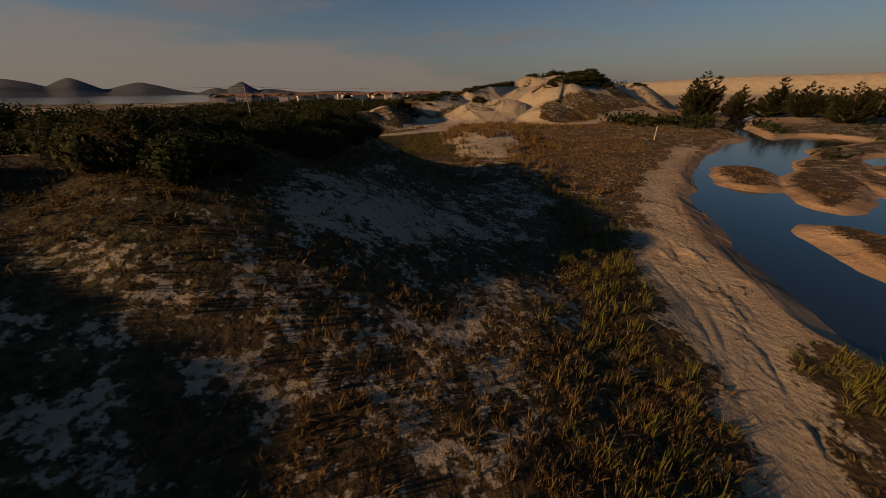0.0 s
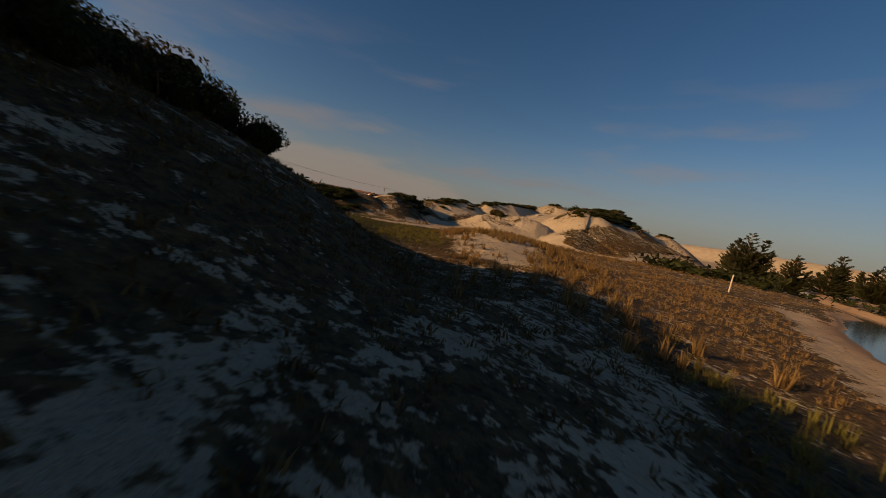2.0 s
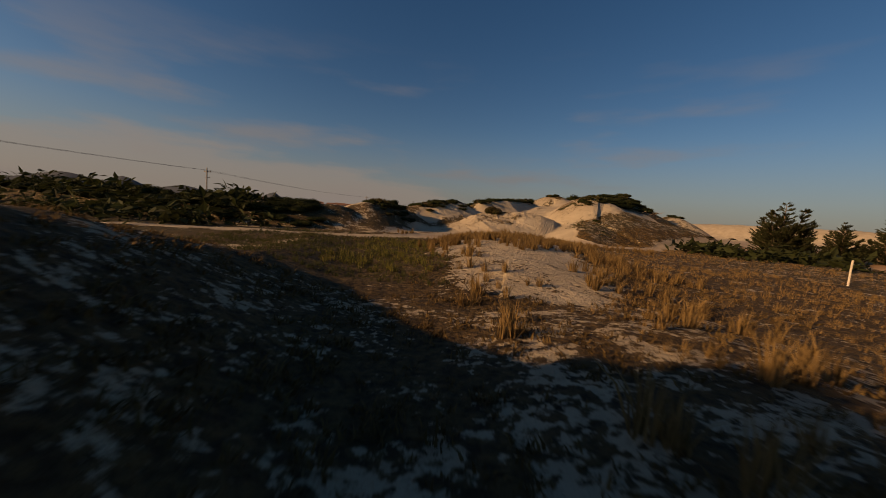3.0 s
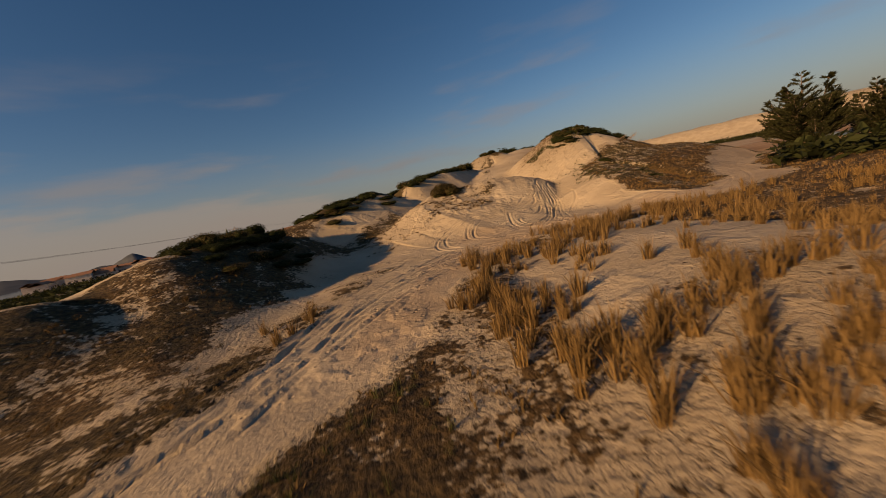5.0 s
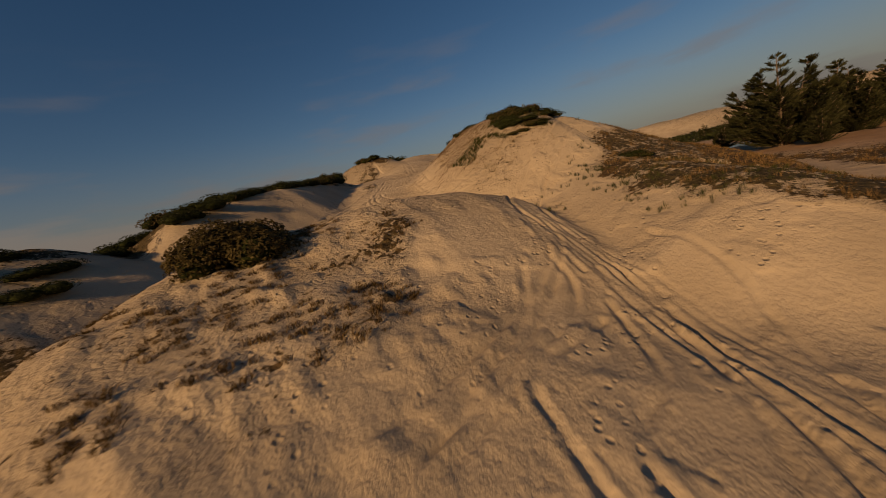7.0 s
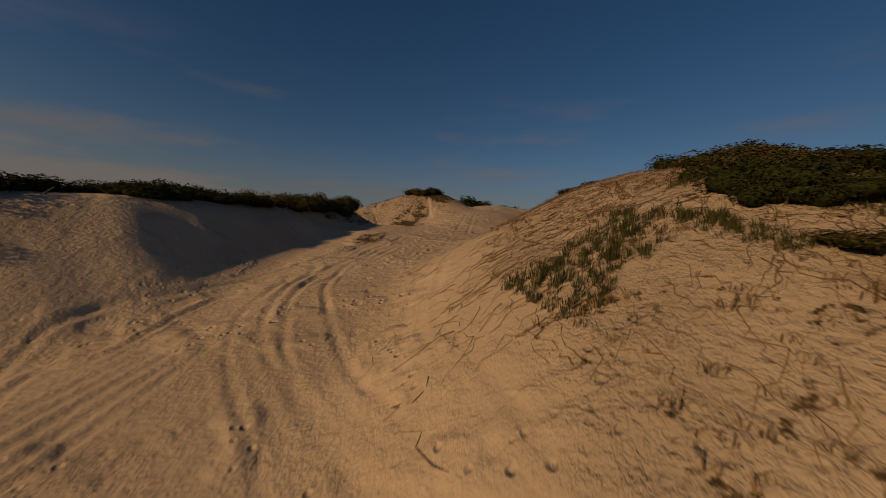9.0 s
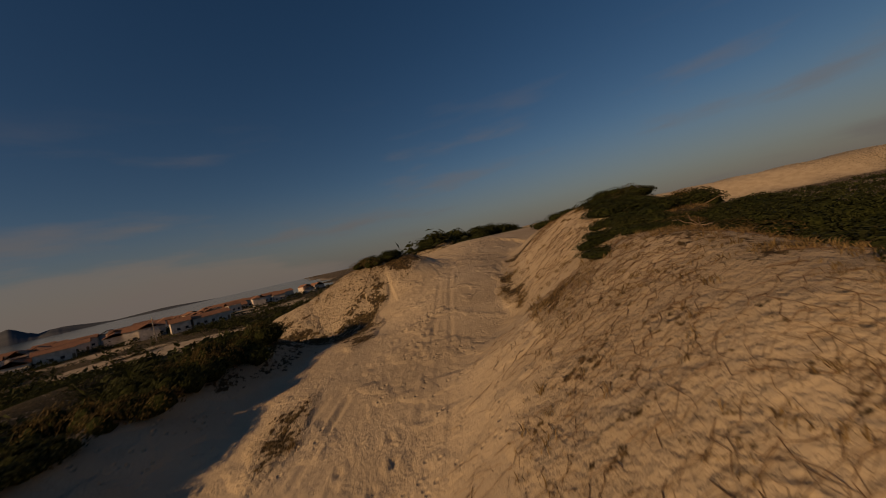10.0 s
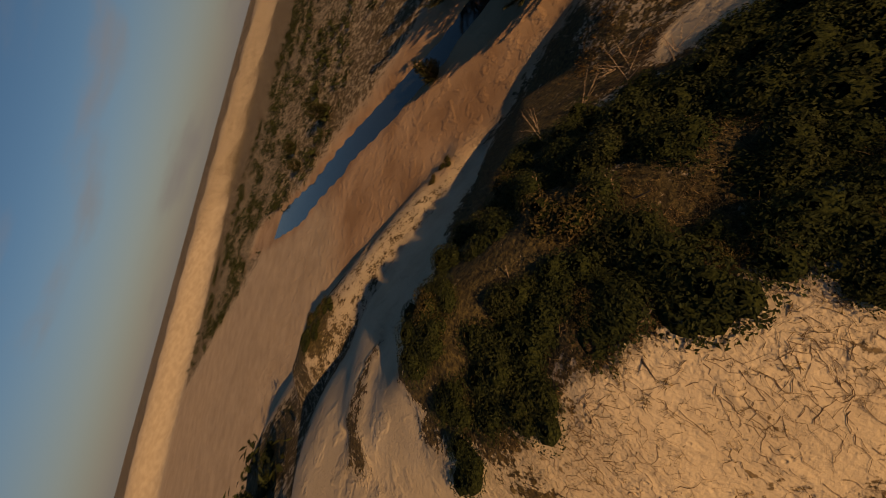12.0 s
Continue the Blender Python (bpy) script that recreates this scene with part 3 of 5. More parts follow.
def growth(x, y):
    """How thickly plants cover the ground, how damp and how green it is."""
    x, y = np.asarray(x, float), np.asarray(y, float)
    shape, x, y = x.shape, x.ravel(), y.ravel()
    cover, damp, green = 0.72 + 0 * x, 0 * x, 0.45 + 0 * x
    wob = 1.3 * bumps(x, y, 3.2, 31, 3)
    for points, c, w, g, soft in PATCHES:
        near = within(x, y, points, max(p[2] for p in points) + soft * 2.5 + 2)
        if not len(near):
            continue
        d, r, _ = along(x[near], y[near], points)
        f = np.clip((r - d + wob[near] * (0.5 + 0.4 * min(soft, 3))) / soft + 0.5, 0, 1)
        f = f * f * (3 - 2 * f)
        for field, goal in ((cover, c), (damp, w), (green, g)):
            if goal is not None:
                field[near] += f * (goal - field[near])
    bare = np.clip(bumps(x, y, 24.0, 41, 3) * 5 - 0.7, 0, 1) * np.clip((y - 146) / 10, 0, 1) * np.clip((90 - x) / 20, 0, 1)
    cover = cover * (1 - 0.95 * bare)
    shore = np.clip(lagoon(x, y) * 0.5 + 1.15, 0, 1) * np.clip((x - 8) / 6, 0, 1)
    damp = np.maximum(damp, shore * 0.8)
    cover = cover * (1 - np.clip(lagoon(x, y) * 0.8 + 0.7, 0, 1))
    return tuple(np.clip(v, 0, 1).reshape(shape) for v in (cover, damp, green))


# ---- tyre marks and footprints pressed into the sand ----
def smooth_line(points, step=0.09):
    """Places along a smooth curve through the points."""
    p = np.array(points, float)
    p = np.vstack([2 * p[0] - p[1], p, 2 * p[-1] - p[-2]])
    out = []
    for k in range(1, len(p) - 2):
        n = max(2, int(np.hypot(*(p[k + 1] - p[k])) / step))
        t = np.linspace(0, 1, n, endpoint=False)[:, None]
        a, b, c, d = p[k - 1], p[k], p[k + 1], p[k + 2]
        out.append(0.5 * (2 * b + (c - a) * t + (2 * a - 5 * b + 4 * c - d) * t**2 + (3 * b - a - 3 * c + d) * t**3))
    return np.vstack(out)


PRESSED = []


def tyre_marks(*points, gauge=1.3, depth=0.07, width=0.115):
    line = smooth_line(points)
    way = np.gradient(line, axis=0)
    way /= np.hypot(way[:, 0], way[:, 1])[:, None] + 1e-9
    across = np.stack([-way[:, 1], way[:, 0]], 1)
    for s in ((-gauge / 2, gauge / 2) if gauge else (0,)):
        PRESSED.append((line + s * across, depth, width))


def footprints(*points, step=0.62, depth=0.05, width=0.085):
    line = smooth_line(points, step)
    way = np.gradient(line, axis=0)
    way /= np.hypot(way[:, 0], way[:, 1])[:, None] + 1e-9
    across = np.stack([-way[:, 1], way[:, 0]], 1)
    sway = np.where(np.arange(len(line)) % 2, 0.16, -0.16)[:, None]
    PRESSED.append((line + sway * across, depth, width))


def rut(*points, depth=0.085, width=0.115):
    tyre_marks(*points, gauge=0, depth=depth, width=width)


# the track over the flat and its loops
tyre_marks((-34, 56), (-14, 63.5), (-7, 70), (-4.0, 78.6), (-2.0, 80.6), (1.8, 82.3), (5.5, 82.8), (12, 83.5), (20, 83.5), (30, 84.5), (40, 92), depth=0.06)
tyre_marks((-34, 58), (-13, 65.5), (-5.5, 71.5), (-2.8, 77.8), (-1.0, 79.5), (3.0, 82.0), (6.9, 82.8), (13, 84.4), (22, 84.6), (34, 87), depth=0.06)
tyre_marks((-20, 61), (-8, 67), (-4, 73), (-1.4, 76.8), (0.0, 78.5), (3.8, 81.7), (7.3, 83.5), (14, 86.0), (24, 86), depth=0.06)
rut((18.9, 98.4), (17.7, 96.7), (14.1, 95.4), (11.0, 94.6), (9.4, 93.1), (8.7, 91.9), (8.4, 90.4), (8.6, 89.4), (9.1, 88.1), (10.0, 87.1), (11.0, 86.1), (14, 84.8), (20, 84.2))
rut((17.8, 98.6), (15.4, 96.6), (12.7, 95.6), (10.1, 94.6), (8.8, 93.6), (8.1, 92.1), (7.8, 90.8), (7.9, 89.4), (8.2, 88.0), (9.2, 86.4), (11, 85.0), (15, 83.8))
rut((17.3, 95.7), (14.3, 95.3), (13.6, 94.3), (12.8, 92.2), (12.4, 90.6), (12.4, 89.6), (12.5, 88.1), (13.0, 86.9), (16, 85.4))
rut((18.2, 96), (16.3, 93.9), (14.2, 93.3), (13.6, 91.6), (13.6, 90), (14.4, 88.3), (14.7, 86.9), (17, 85.6))
rut((18.8, 95), (16.6, 92.2), (14.9, 90.6), (13.0, 89.0), (13.1, 87.8), (13.4, 86.6), (15, 85.2))
rut((20.4, 97), (18.0, 93.2), (16.4, 90.6), (15.9, 88.3), (15.9, 87.2), (17.2, 85.9), (22, 85.2))
rut((19.6, 97.2), (17.1, 93.1), (13.4, 90.8), (11.3, 89.6), (9.2, 88.4), (4, 85.6), (-1, 80.4))
rut((19.9, 95.6), (16.1, 91.6), (12.2, 89.2), (10.2, 88.1), (4.6, 84.8), (0, 80.2))
rut((22.8, 97), (21.4, 94.3), (17.3, 91.2), (13.0, 88.8), (11.9, 88.4), (7, 86), (1, 81))
rut((20.6, 101), (18.8, 98.3), (14.1, 96.5), (9.2, 95.5), (6.6, 94.2), (5.2, 92.2), (4.7, 89), (5.4, 86), (8, 84.0))
rut((21.6, 101), (19.7, 98.5), (14.0, 95.7), (10.4, 95.0), (6.8, 93.6), (5.8, 91.2), (5.6, 88.6), (6.6, 86.2), (10, 84.6))
tyre_marks((21, 99), (22.6, 102.5), (26, 105), (31, 106.4), (37, 109), (43, 113))
tyre_marks((19.6, 97), (21.6, 101), (24, 103.8), (28, 105.8), (33, 107.2), (40, 111))
# the way up: marks that part to either side
rut((18.58, 107.18), (17.03, 116.32), (17.49, 118.34), (19.51, 120.04), (22.92, 123.14), (27.57, 128.88), depth=0.045, width=0.12)
rut((19.82, 108.11), (17.65, 115.55), (18.58, 116.48), (20.13, 119.42), (23.07, 121.13), (28.19, 128.26), depth=0.07, width=0.12)
for shift in (0.0, 0.43, 0.93, 1.47, 1.94):
    rut((15.79 + shift, 111.83), (17.34 + shift, 113.22), (18.43 + shift * 0.9, 114.93), (20.13 + shift * 0.6, 117.25), (22.92 + shift * 0.3, 120.2), (25.4 + shift * 0.9, 125.16 - shift * 0.4), depth=0.035, width=0.13)
rut((23.23, 109.97), (22.61, 111.83), (22.14, 113.22), (21.68, 114.46), (21.21, 116.17), (21.21, 118.34), (22.3, 121.13), depth=0.045, width=0.12)
rut((23.85, 110.9), (22.76, 114), (22.14, 115.55), (21.84, 116.63), (21.99, 119.11), (23.23, 122.06), depth=0.045, width=0.12)
rut((24.16, 110.28), (23.7, 111.83), (23.23, 113.22), (22.61, 115.08), (22.45, 116.17), (22.45, 118.96), (23.85, 122.37), depth=0.045, width=0.12)
rut((24.62, 110.28), (24.47, 111.98), (24.16, 113.22), (23.85, 114.62), (23.54, 117.1), (23.54, 119.89), (25.09, 123.61), depth=0.045, width=0.12)
rut((24.78, 109.5), (24.78, 111.67), (24.78, 112.6), (24.93, 114), (25.86, 116.79), (27.26, 120.04), (30.67, 126.71), (35.94, 136.63), depth=0.03, width=0.12)
rut((25.71, 109.5), (25.71, 111.21), (25.71, 111.98), (25.71, 113.38), (26.18, 115.39), (27.26, 117.87), (30.36, 123.92), (34.7, 132.6), (39.97, 142.83), depth=0.03, width=0.12)
footprints((25.09, 110.28), (25.24, 112.76), (25.24, 115.08), (25.55, 117.25), (26.02, 119.42), (28.96, 125), (32.84, 131.98), (37.96, 141.9), step=0.9, depth=0.07, width=0.12)
footprints((24.47, 110.28), (24.47, 112.6), (24.31, 114.93), (24.47, 116.79), (25.09, 119.89), (27.88, 125.62), (31.6, 132.29), (36.41, 140.35), (44.93, 147.32), step=0.9, depth=0.07, width=0.12)
footprints((26.64, 121.13), (30.05, 126.71), (33.77, 133.53), (39.35, 143.45), step=0.9, depth=0.07, width=0.12)
# trodden sand
for k in range(9):
    rut((-9 + 0.2 * k, 69 - 0.15 * k), (-5.4 + 0.3 * k, 75.4 - 0.15 * k), (-3.4 + 0.34 * k, 79.2 - 0.24 * k), (1.5 + 0.28 * k, 82.2 - 0.1 * k), (5.4 + 0.26 * k, 83.6 - 0.06 * k), (10 + 0.3 * k, 84.6), depth=0.035, width=0.075)
for k in range(5):
    footprints((-3.2 + 0.5 * k, 72 - 0.3 * k), (-0.6 + 0.45 * k, 77.4 - 0.4 * k), (2.6 + 0.4 * k, 81.0 - 0.3 * k), (6 + 0.4 * k, 83.4 - 0.2 * k), (9 + 0.6 * k, 87 - 0.5 * k))
for k in range(6):
    rut((8 + 1.1 * k, 84.8), (12 + 0.9 * k, 87 + 0.3 * k), (16 + 0.5 * k, 91.4 + 0.2 * k), (19 + 0.35 * k, 96.4), (21 + 0.3 * k, 101.6), (22.6 + 0.2 * k, 106), depth=0.04, width=0.085)
footprints((-3, 73), (0, 78), (4, 81.5), (8, 84), (12, 90), (15, 96))
footprints((-4, 71), (-1, 76.4), (3, 80.4), (8, 82.6), (14, 88), (17, 93), (20, 99))
footprints((-2.4, 71.5), (1, 77), (5, 81), (10, 86), (12, 92), (14.5, 96.5))
footprints((9.5, 93), (11, 91.4), (12.6, 91), (14.4, 92.6), (17, 95.4))
footprints((9.6, 91.8), (11.6, 90.2), (13.8, 89.4), (15.6, 90.8), (18.6, 94))
footprints((10.2, 94), (11.8, 92.6), (12.4, 90.4), (11.2, 88.6), (12.6, 86.4))
footprints((13, 97), (17, 99), (20, 102.5), (22.4, 107.5))
footprints((17, 95), (22, 98.6), (26.6, 103.5), (34, 107), (42, 112.6))
footprints((19, 92), (20.6, 96), (22.6, 101), (25, 104.6))
# the sandy strip along the lagoon
tyre_marks((5.6, 2), (9.6, 9), (11.6, 15), (14.8, 22), (19, 29), (26, 40), (37, 54), gauge=1.5, depth=0.032)
tyre_marks((6.8, 2), (10.4, 8), (12.8, 14.5), (16.5, 22), (21, 30), (28, 41), (40, 56), gauge=1.5, depth=0.032)
tyre_marks((6.2, 2), (9.0, 9), (10.8, 16), (14.2, 23.4), (18.4, 30), gauge=1.4, depth=0.032)
footprints((6, 2), (9.8, 9), (12.6, 17), (17, 26), (23, 35))
footprints((7, 3), (9, 8), (11.9, 13), (15, 21))
rut((11.0, 14.2), (11.4, 14.9), depth=0.26, width=0.4)


def pressed(x, y, z):
    """Lowers the sand along the marks, with small rims beside them."""
    for line, depth, width in PRESSED:
        lo, hi = line.min(0) - 0.6, line.max(0) + 0.6
        inside = np.flatnonzero((x > lo[0]) & (x < hi[0]) & (y > lo[1]) & (y < hi[1]))
        if not len(inside):
            continue
        px, py = x[inside], y[inside]
        best = np.full(len(inside), 9.0)
        for k in range(0, len(line), 40):
            part_of = line[k:k + 41]
            a, b = part_of.min(0) - 0.6, part_of.max(0) + 0.6
            close = np.flatnonzero((px > a[0]) & (px < b[0]) & (py > a[1]) & (py < b[1]))
            if len(close):
                d = np.hypot(px[close, None] - part_of[None, :, 0], py[close, None] - part_of[None, :, 1]).min(1)
                best[close] = np.minimum(best[close], d)
        q = best / width
        worn = np.clip(0.72 + 0.75 * bumps(px, py, 1.1, 91, 2), 0.1, 1.3)
        z[inside] += worn * depth * (-np.exp(-q**2 * 1.2) + 0.55 * np.exp(-(q - 1.7) ** 2 * 2.0))
    return z


def steps(lo, hi, fine, most, reach, growth_rate=1.16):
    """Coordinates: fine between lo and hi, then ever coarser out to reach."""
    mid = list(np.arange(lo, hi, fine))
    up, s = [hi], fine
    while up[-1] < reach:
        s = min(s * growth_rate, most)
        up.append(up[-1] + s)
    down, s = [lo], fine
    while down[-1] > -reach:
        s = min(s * growth_rate, most)
        down.append(down[-1] - s)
    return np.array(down[:0:-1] + mid + up)


def sheet(name, xs, ys, surface, material, attribute=None):
    """A mesh over the grid of xs and ys."""
    gx, gy = np.meshgrid(xs, ys)
    x, y = gx.ravel(), gy.ravel()
    z = surface(x, y)
    nx, ny = len(xs), len(ys)
    i, j = np.meshgrid(np.arange(nx - 1), np.arange(ny - 1))
    a = (j * nx + i).ravel()
    quads = np.stack([a, a + 1, a + nx + 1, a + nx], 1)
    return mesh_object(name, np.stack([x, y, z], 1), quads, material, attribute(x, y) if attribute else None)


def mesh_object(name, verts, faces, material, colours=None, smooth=True):
    """A mesh object from arrays of places and of faces with equally many corners."""
    me = bpy.data.meshes.new(name)
    verts, faces = np.asarray(verts, np.float32), np.asarray(faces, np.int32)
    me.vertices.add(len(verts))
    me.vertices.foreach_set("co", verts.ravel())
    me.loops.add(faces.size)
    me.loops.foreach_set("vertex_index", faces.ravel())
    me.polygons.add(len(faces))
    me.polygons.foreach_set("loop_start", np.arange(0, faces.size, faces.shape[1], dtype=np.int32))
    me.polygons.foreach_set("use_smooth", np.full(len(faces), smooth))
    if colours is not None:
        layer = me.color_attributes.new("cover", "FLOAT_COLOR", "POINT")
        layer.data.foreach_set("color", np.asarray(colours, np.float32).ravel())
    me.materials.append(material)
    me.update(calc_edges=True)
    me.validate()
    return new(name, me)


GROWN = {}


def ground_surface(x, y):
    GROWN["ground"] = growth(x, y)
    return pressed(x, y, height(x, y, True, GROWN["ground"][0]))


def ground_cover(x, y):
    c, d, g = GROWN["ground"]
    return np.stack([c, d, g, np.ones_like(c)], 1)


outer = steps(-8.0, 52.0, 0.17, 160.0, 4200.0, 1.06)
XS = np.concatenate([outer[outer < -6.9], np.arange(-6.9, 3.0, 0.1), np.arange(3.0, 38.0, 0.085), np.arange(38.0, 52.0, 0.14), outer[outer > 52.1]])
low = steps(-4.0, 73.0, 0.25, 160.0, 4200.0, 1.06)
top = steps(-136.0, 136.0, 0.15, 160.0, 4200.0, 1.05)
YS = np.concatenate([low[low < 72.9], np.arange(73.0, 84.0, 0.078), np.arange(84.0, 98.0, 0.085), np.arange(98.0, 106.0, 0.11),
                     np.arange(106.0, 124.0, 0.095), np.arange(124.0, 135.9, 0.14), top[top >= 136.0]])
ground = tagged(sheet("ground", XS, YS, ground_surface, GROUND, ground_cover),
                "pale dune sand with dry litter, tyre marks and footprints", "ground", kind="structure")

water = tagged(mesh_object("water", [(9, -80, 0), (160, -80, 0), (160, 175, 0), (9, 175, 0)], [(0, 1, 2, 3)], WATER),
               "dark still lagoon water between sandbanks", "water", kind="structure")
lake = tagged(mesh_object("water_far", [(-3000, 380, -0.9), (150, 380, -0.9), (150, 4000, -0.9), (-3000, 4000, -0.9)], [(0, 1, 2, 3)], WATER),
              "wide grey lake beyond the town", "lake", kind="structure")


def ground_at(x, y):
    return float(height(np.array([x]), np.array([y]))[0])


# ---- plants ----
rng = np.random.default_rng(7)


def part(name, verts, faces, material, parent, label="", smooth=True):
    ob = mesh_object(name, verts, faces, material, smooth=smooth)
    ob.parent = parent
    return tagged(ob, label) if label else ob


def tube(points, radii, sides=6):
    """Places and faces of a tapered round stem along the points, closed at its end."""
    p, r = np.array(points, float), np.array(radii, float)
    way = np.gradient(p, axis=0)
    way /= np.linalg.norm(way, axis=1)[:, None] + 1e-9
    ref = np.where(np.abs(way[:, 2:3]) > 0.9, [[1.0, 0, 0]], [[0, 0, 1.0]])
    u = np.cross(way, ref)
    u /= np.linalg.norm(u, axis=1)[:, None] + 1e-9
    v = np.cross(way, u)
    a = np.arange(sides) * 2 * np.pi / sides
    ring = np.cos(a)[None, :, None] * u[:, None] + np.sin(a)[None, :, None] * v[:, None]
    verts = (p[:, None] + r[:, None, None] * ring).reshape(-1, 3)
    faces = []
    for k in range(len(p) - 1):
        for s in range(sides):
            a0, a1 = k * sides + s, k * sides + (s + 1) % sides
            faces.append((a0, a1, a1 + sides, a0 + sides))
    tip = len(verts)
    verts = np.vstack([verts, p[-1:] + way[-1:] * r[-1]])
    base = (len(p) - 1) * sides
    faces += [(base + s, base + (s + 1) % sides, tip, tip) for s in range(sides)]
    return verts, np.array(faces)


def merged(pieces):
    """Several (places, faces) as one."""
    verts, faces, n = [], [], 0
    for v, f in pieces:
        verts.append(v)
        faces.append(f + n)
        n += len(v)
    return np.vstack(verts), np.vstack(faces)


def blades(count, reach, tall, wide, lean, gen):
    """Grass blades round a foot: bent, tapered strips."""
    ang, out = gen.uniform(0, 2 * np.pi, count), reach * np.sqrt(gen.uniform(0, 1, count)) * 0.5
    bend, h = gen.normal(0, lean, count) + out / max(reach, 0.01) * lean, tall * gen.uniform(0.55, 1.1, count)
    d = np.stack([np.cos(ang), np.sin(ang), 0 * ang], 1)
    turn = ang + gen.normal(0, 0.9, count)
    w = np.stack([-np.sin(turn), np.cos(turn), 0 * ang], 1) * wide * 0.5
    foot = d * out[:, None]
    up = np.array([0, 0, 1.0])
    mid = foot + d * (bend * h * 0.35)[:, None] + up * (h * 0.55)[:, None]
    end = foot + d * (bend * h * 1.0)[:, None] + up * (h * (1 - 0.25 * np.abs(bend)))[:, None]
    verts = np.stack([foot - w, foot + w, mid + w * 0.8, mid - w * 0.8, end + w * 0.12, end - w * 0.12], 1).reshape(-1, 3)
    base = np.arange(count)[:, None] * 6
    faces = np.concatenate([base + [0, 1, 2, 3], base + [3, 2, 4, 5]], 0)
    return verts, faces


def leaves(places, facing, size, gen):
    """Small pointed leaves at the places, roughly facing the given way."""
    n = len(places)
    way = facing + gen.normal(0, 0.6, (n, 3))
    way /= np.linalg.norm(way, axis=1)[:, None] + 1e-9
    u = np.cross(way, gen.normal(0, 1, (n, 3)))
    u /= np.linalg.norm(u, axis=1)[:, None] + 1e-9
    v = np.cross(way, u)
    s = (size * gen.uniform(0.6, 1.3, n))[:, None]
    verts = np.stack([places - u * s, places + v * s * 0.45 + way * s * 0.15, places + u * s, places - v * s * 0.45 + way * s * 0.15], 1).reshape(-1, 3)
    return verts, np.arange(4 * n).reshape(-1, 4)


def make_shrub(seed, leaf, label, count=2400, size=0.038):
    """A low wind-shaped shrub about 2 m across and 0.9 m high: crown, inner foliage with shade in its dark colour, and
    stems.
    """
    gen = np.random.default_rng(seed)
    root = tagged(new("shrub"), label, "shrub", "dune shrubs")
    pieces, cores = [], []
    for k in range(8):
        a, d = gen.uniform(0, 2 * np.pi), 0.62 * math.sqrt(gen.uniform(0, 1))
        c = np.array([math.cos(a) * d, math.sin(a) * d, gen.uniform(0.28, 0.5) * (1.15 - 0.5 * d)])
        r = np.array([gen.uniform(0.34, 0.5), gen.uniform(0.34, 0.5), gen.uniform(0.28, 0.42)])
        n = count // 8
        q = gen.normal(0, 1, (n, 3))
        q /= np.linalg.norm(q, axis=1)[:, None]
        q[:, 2] = np.abs(q[:, 2]) * np.where(gen.uniform(0, 1, n) < 0.8, 1, -0.6)
        pieces.append(leaves(c + q * r * gen.uniform(0.86, 1.08, n)[:, None], q + [0, 0, 0.4], size, gen))
        sides, rings = 7, 4
        ring = [[c + r * 0.78 * [math.sin(math.pi * (i + 0.5) / rings) * math.cos(2 * math.pi * s / sides), math.sin(math.pi * (i + 0.5) / rings) * math.sin(2 * math.pi * s / sides), math.cos(math.pi * (i + 0.5) / rings)] * gen.uniform(0.85, 1.1) for s in range(sides)] for i in range(rings)]
        v = c + (np.array(ring).reshape(-1, 3) - c) * 0.92
        f = np.array([(i * sides + s, i * sides + (s + 1) % sides, (i + 1) * sides + (s + 1) % sides, (i + 1) * sides + s) for i in range(rings - 1) for s in range(sides)])
        cap = np.array([(0, s, s + 1, s + 1) for s in range(1, sides - 1)])
        cores.append((v, np.vstack([f, cap])))
    part("crown", *merged(pieces), leaf, root, smooth=False)
    part("inner_foliage", *merged(cores), SHRUB_CORE_SHADE, root)
    stems = []
    for k in range(6):
        a = gen.uniform(0, 2 * np.pi)
        tip = np.array([math.cos(a) * 0.6, math.sin(a) * 0.6, 0.45])
        stems.append(tube([(0, 0, -0.15), tip * [0.4, 0.4, 0.5], tip], [0.03, 0.022, 0.01], 4))
    part("stem", *merged(stems), BARK, root, "grey woody stems")
    return root


def make_tussock(seed, material, label, count=70, tall=0.75):
    gen = np.random.default_rng(seed)
    ob = mesh_object("grass_tussock", *blades(count, 0.3, tall, 0.022, 0.32, gen), material, smooth=False)
    return tagged(ob, label, "grass tussock", "dune tussocks")


def set_down(ob, x, y, size, turn, sink=0.05, lean=0.0):
    return Matrix.Translation((x, y, ground_at(x, y) - sink)) @ pose(0, 0, 0, lean, 0, turn) @ Matrix.Diagonal((*size, 1))


SHRUBS = [make_shrub(11 + k, SHRUB, "dense dark green dune shrub with small leathery leaves") for k in range(4)]
DRY_SHRUBS = [make_shrub(31 + k, SHRUB_DRY, "olive brown half-dry dune shrub in sand", 1900) for k in range(2)]


def copy_at(ob, m):
    made = copy_thing(ob, m)
    made.matrix_basis = m
    return made


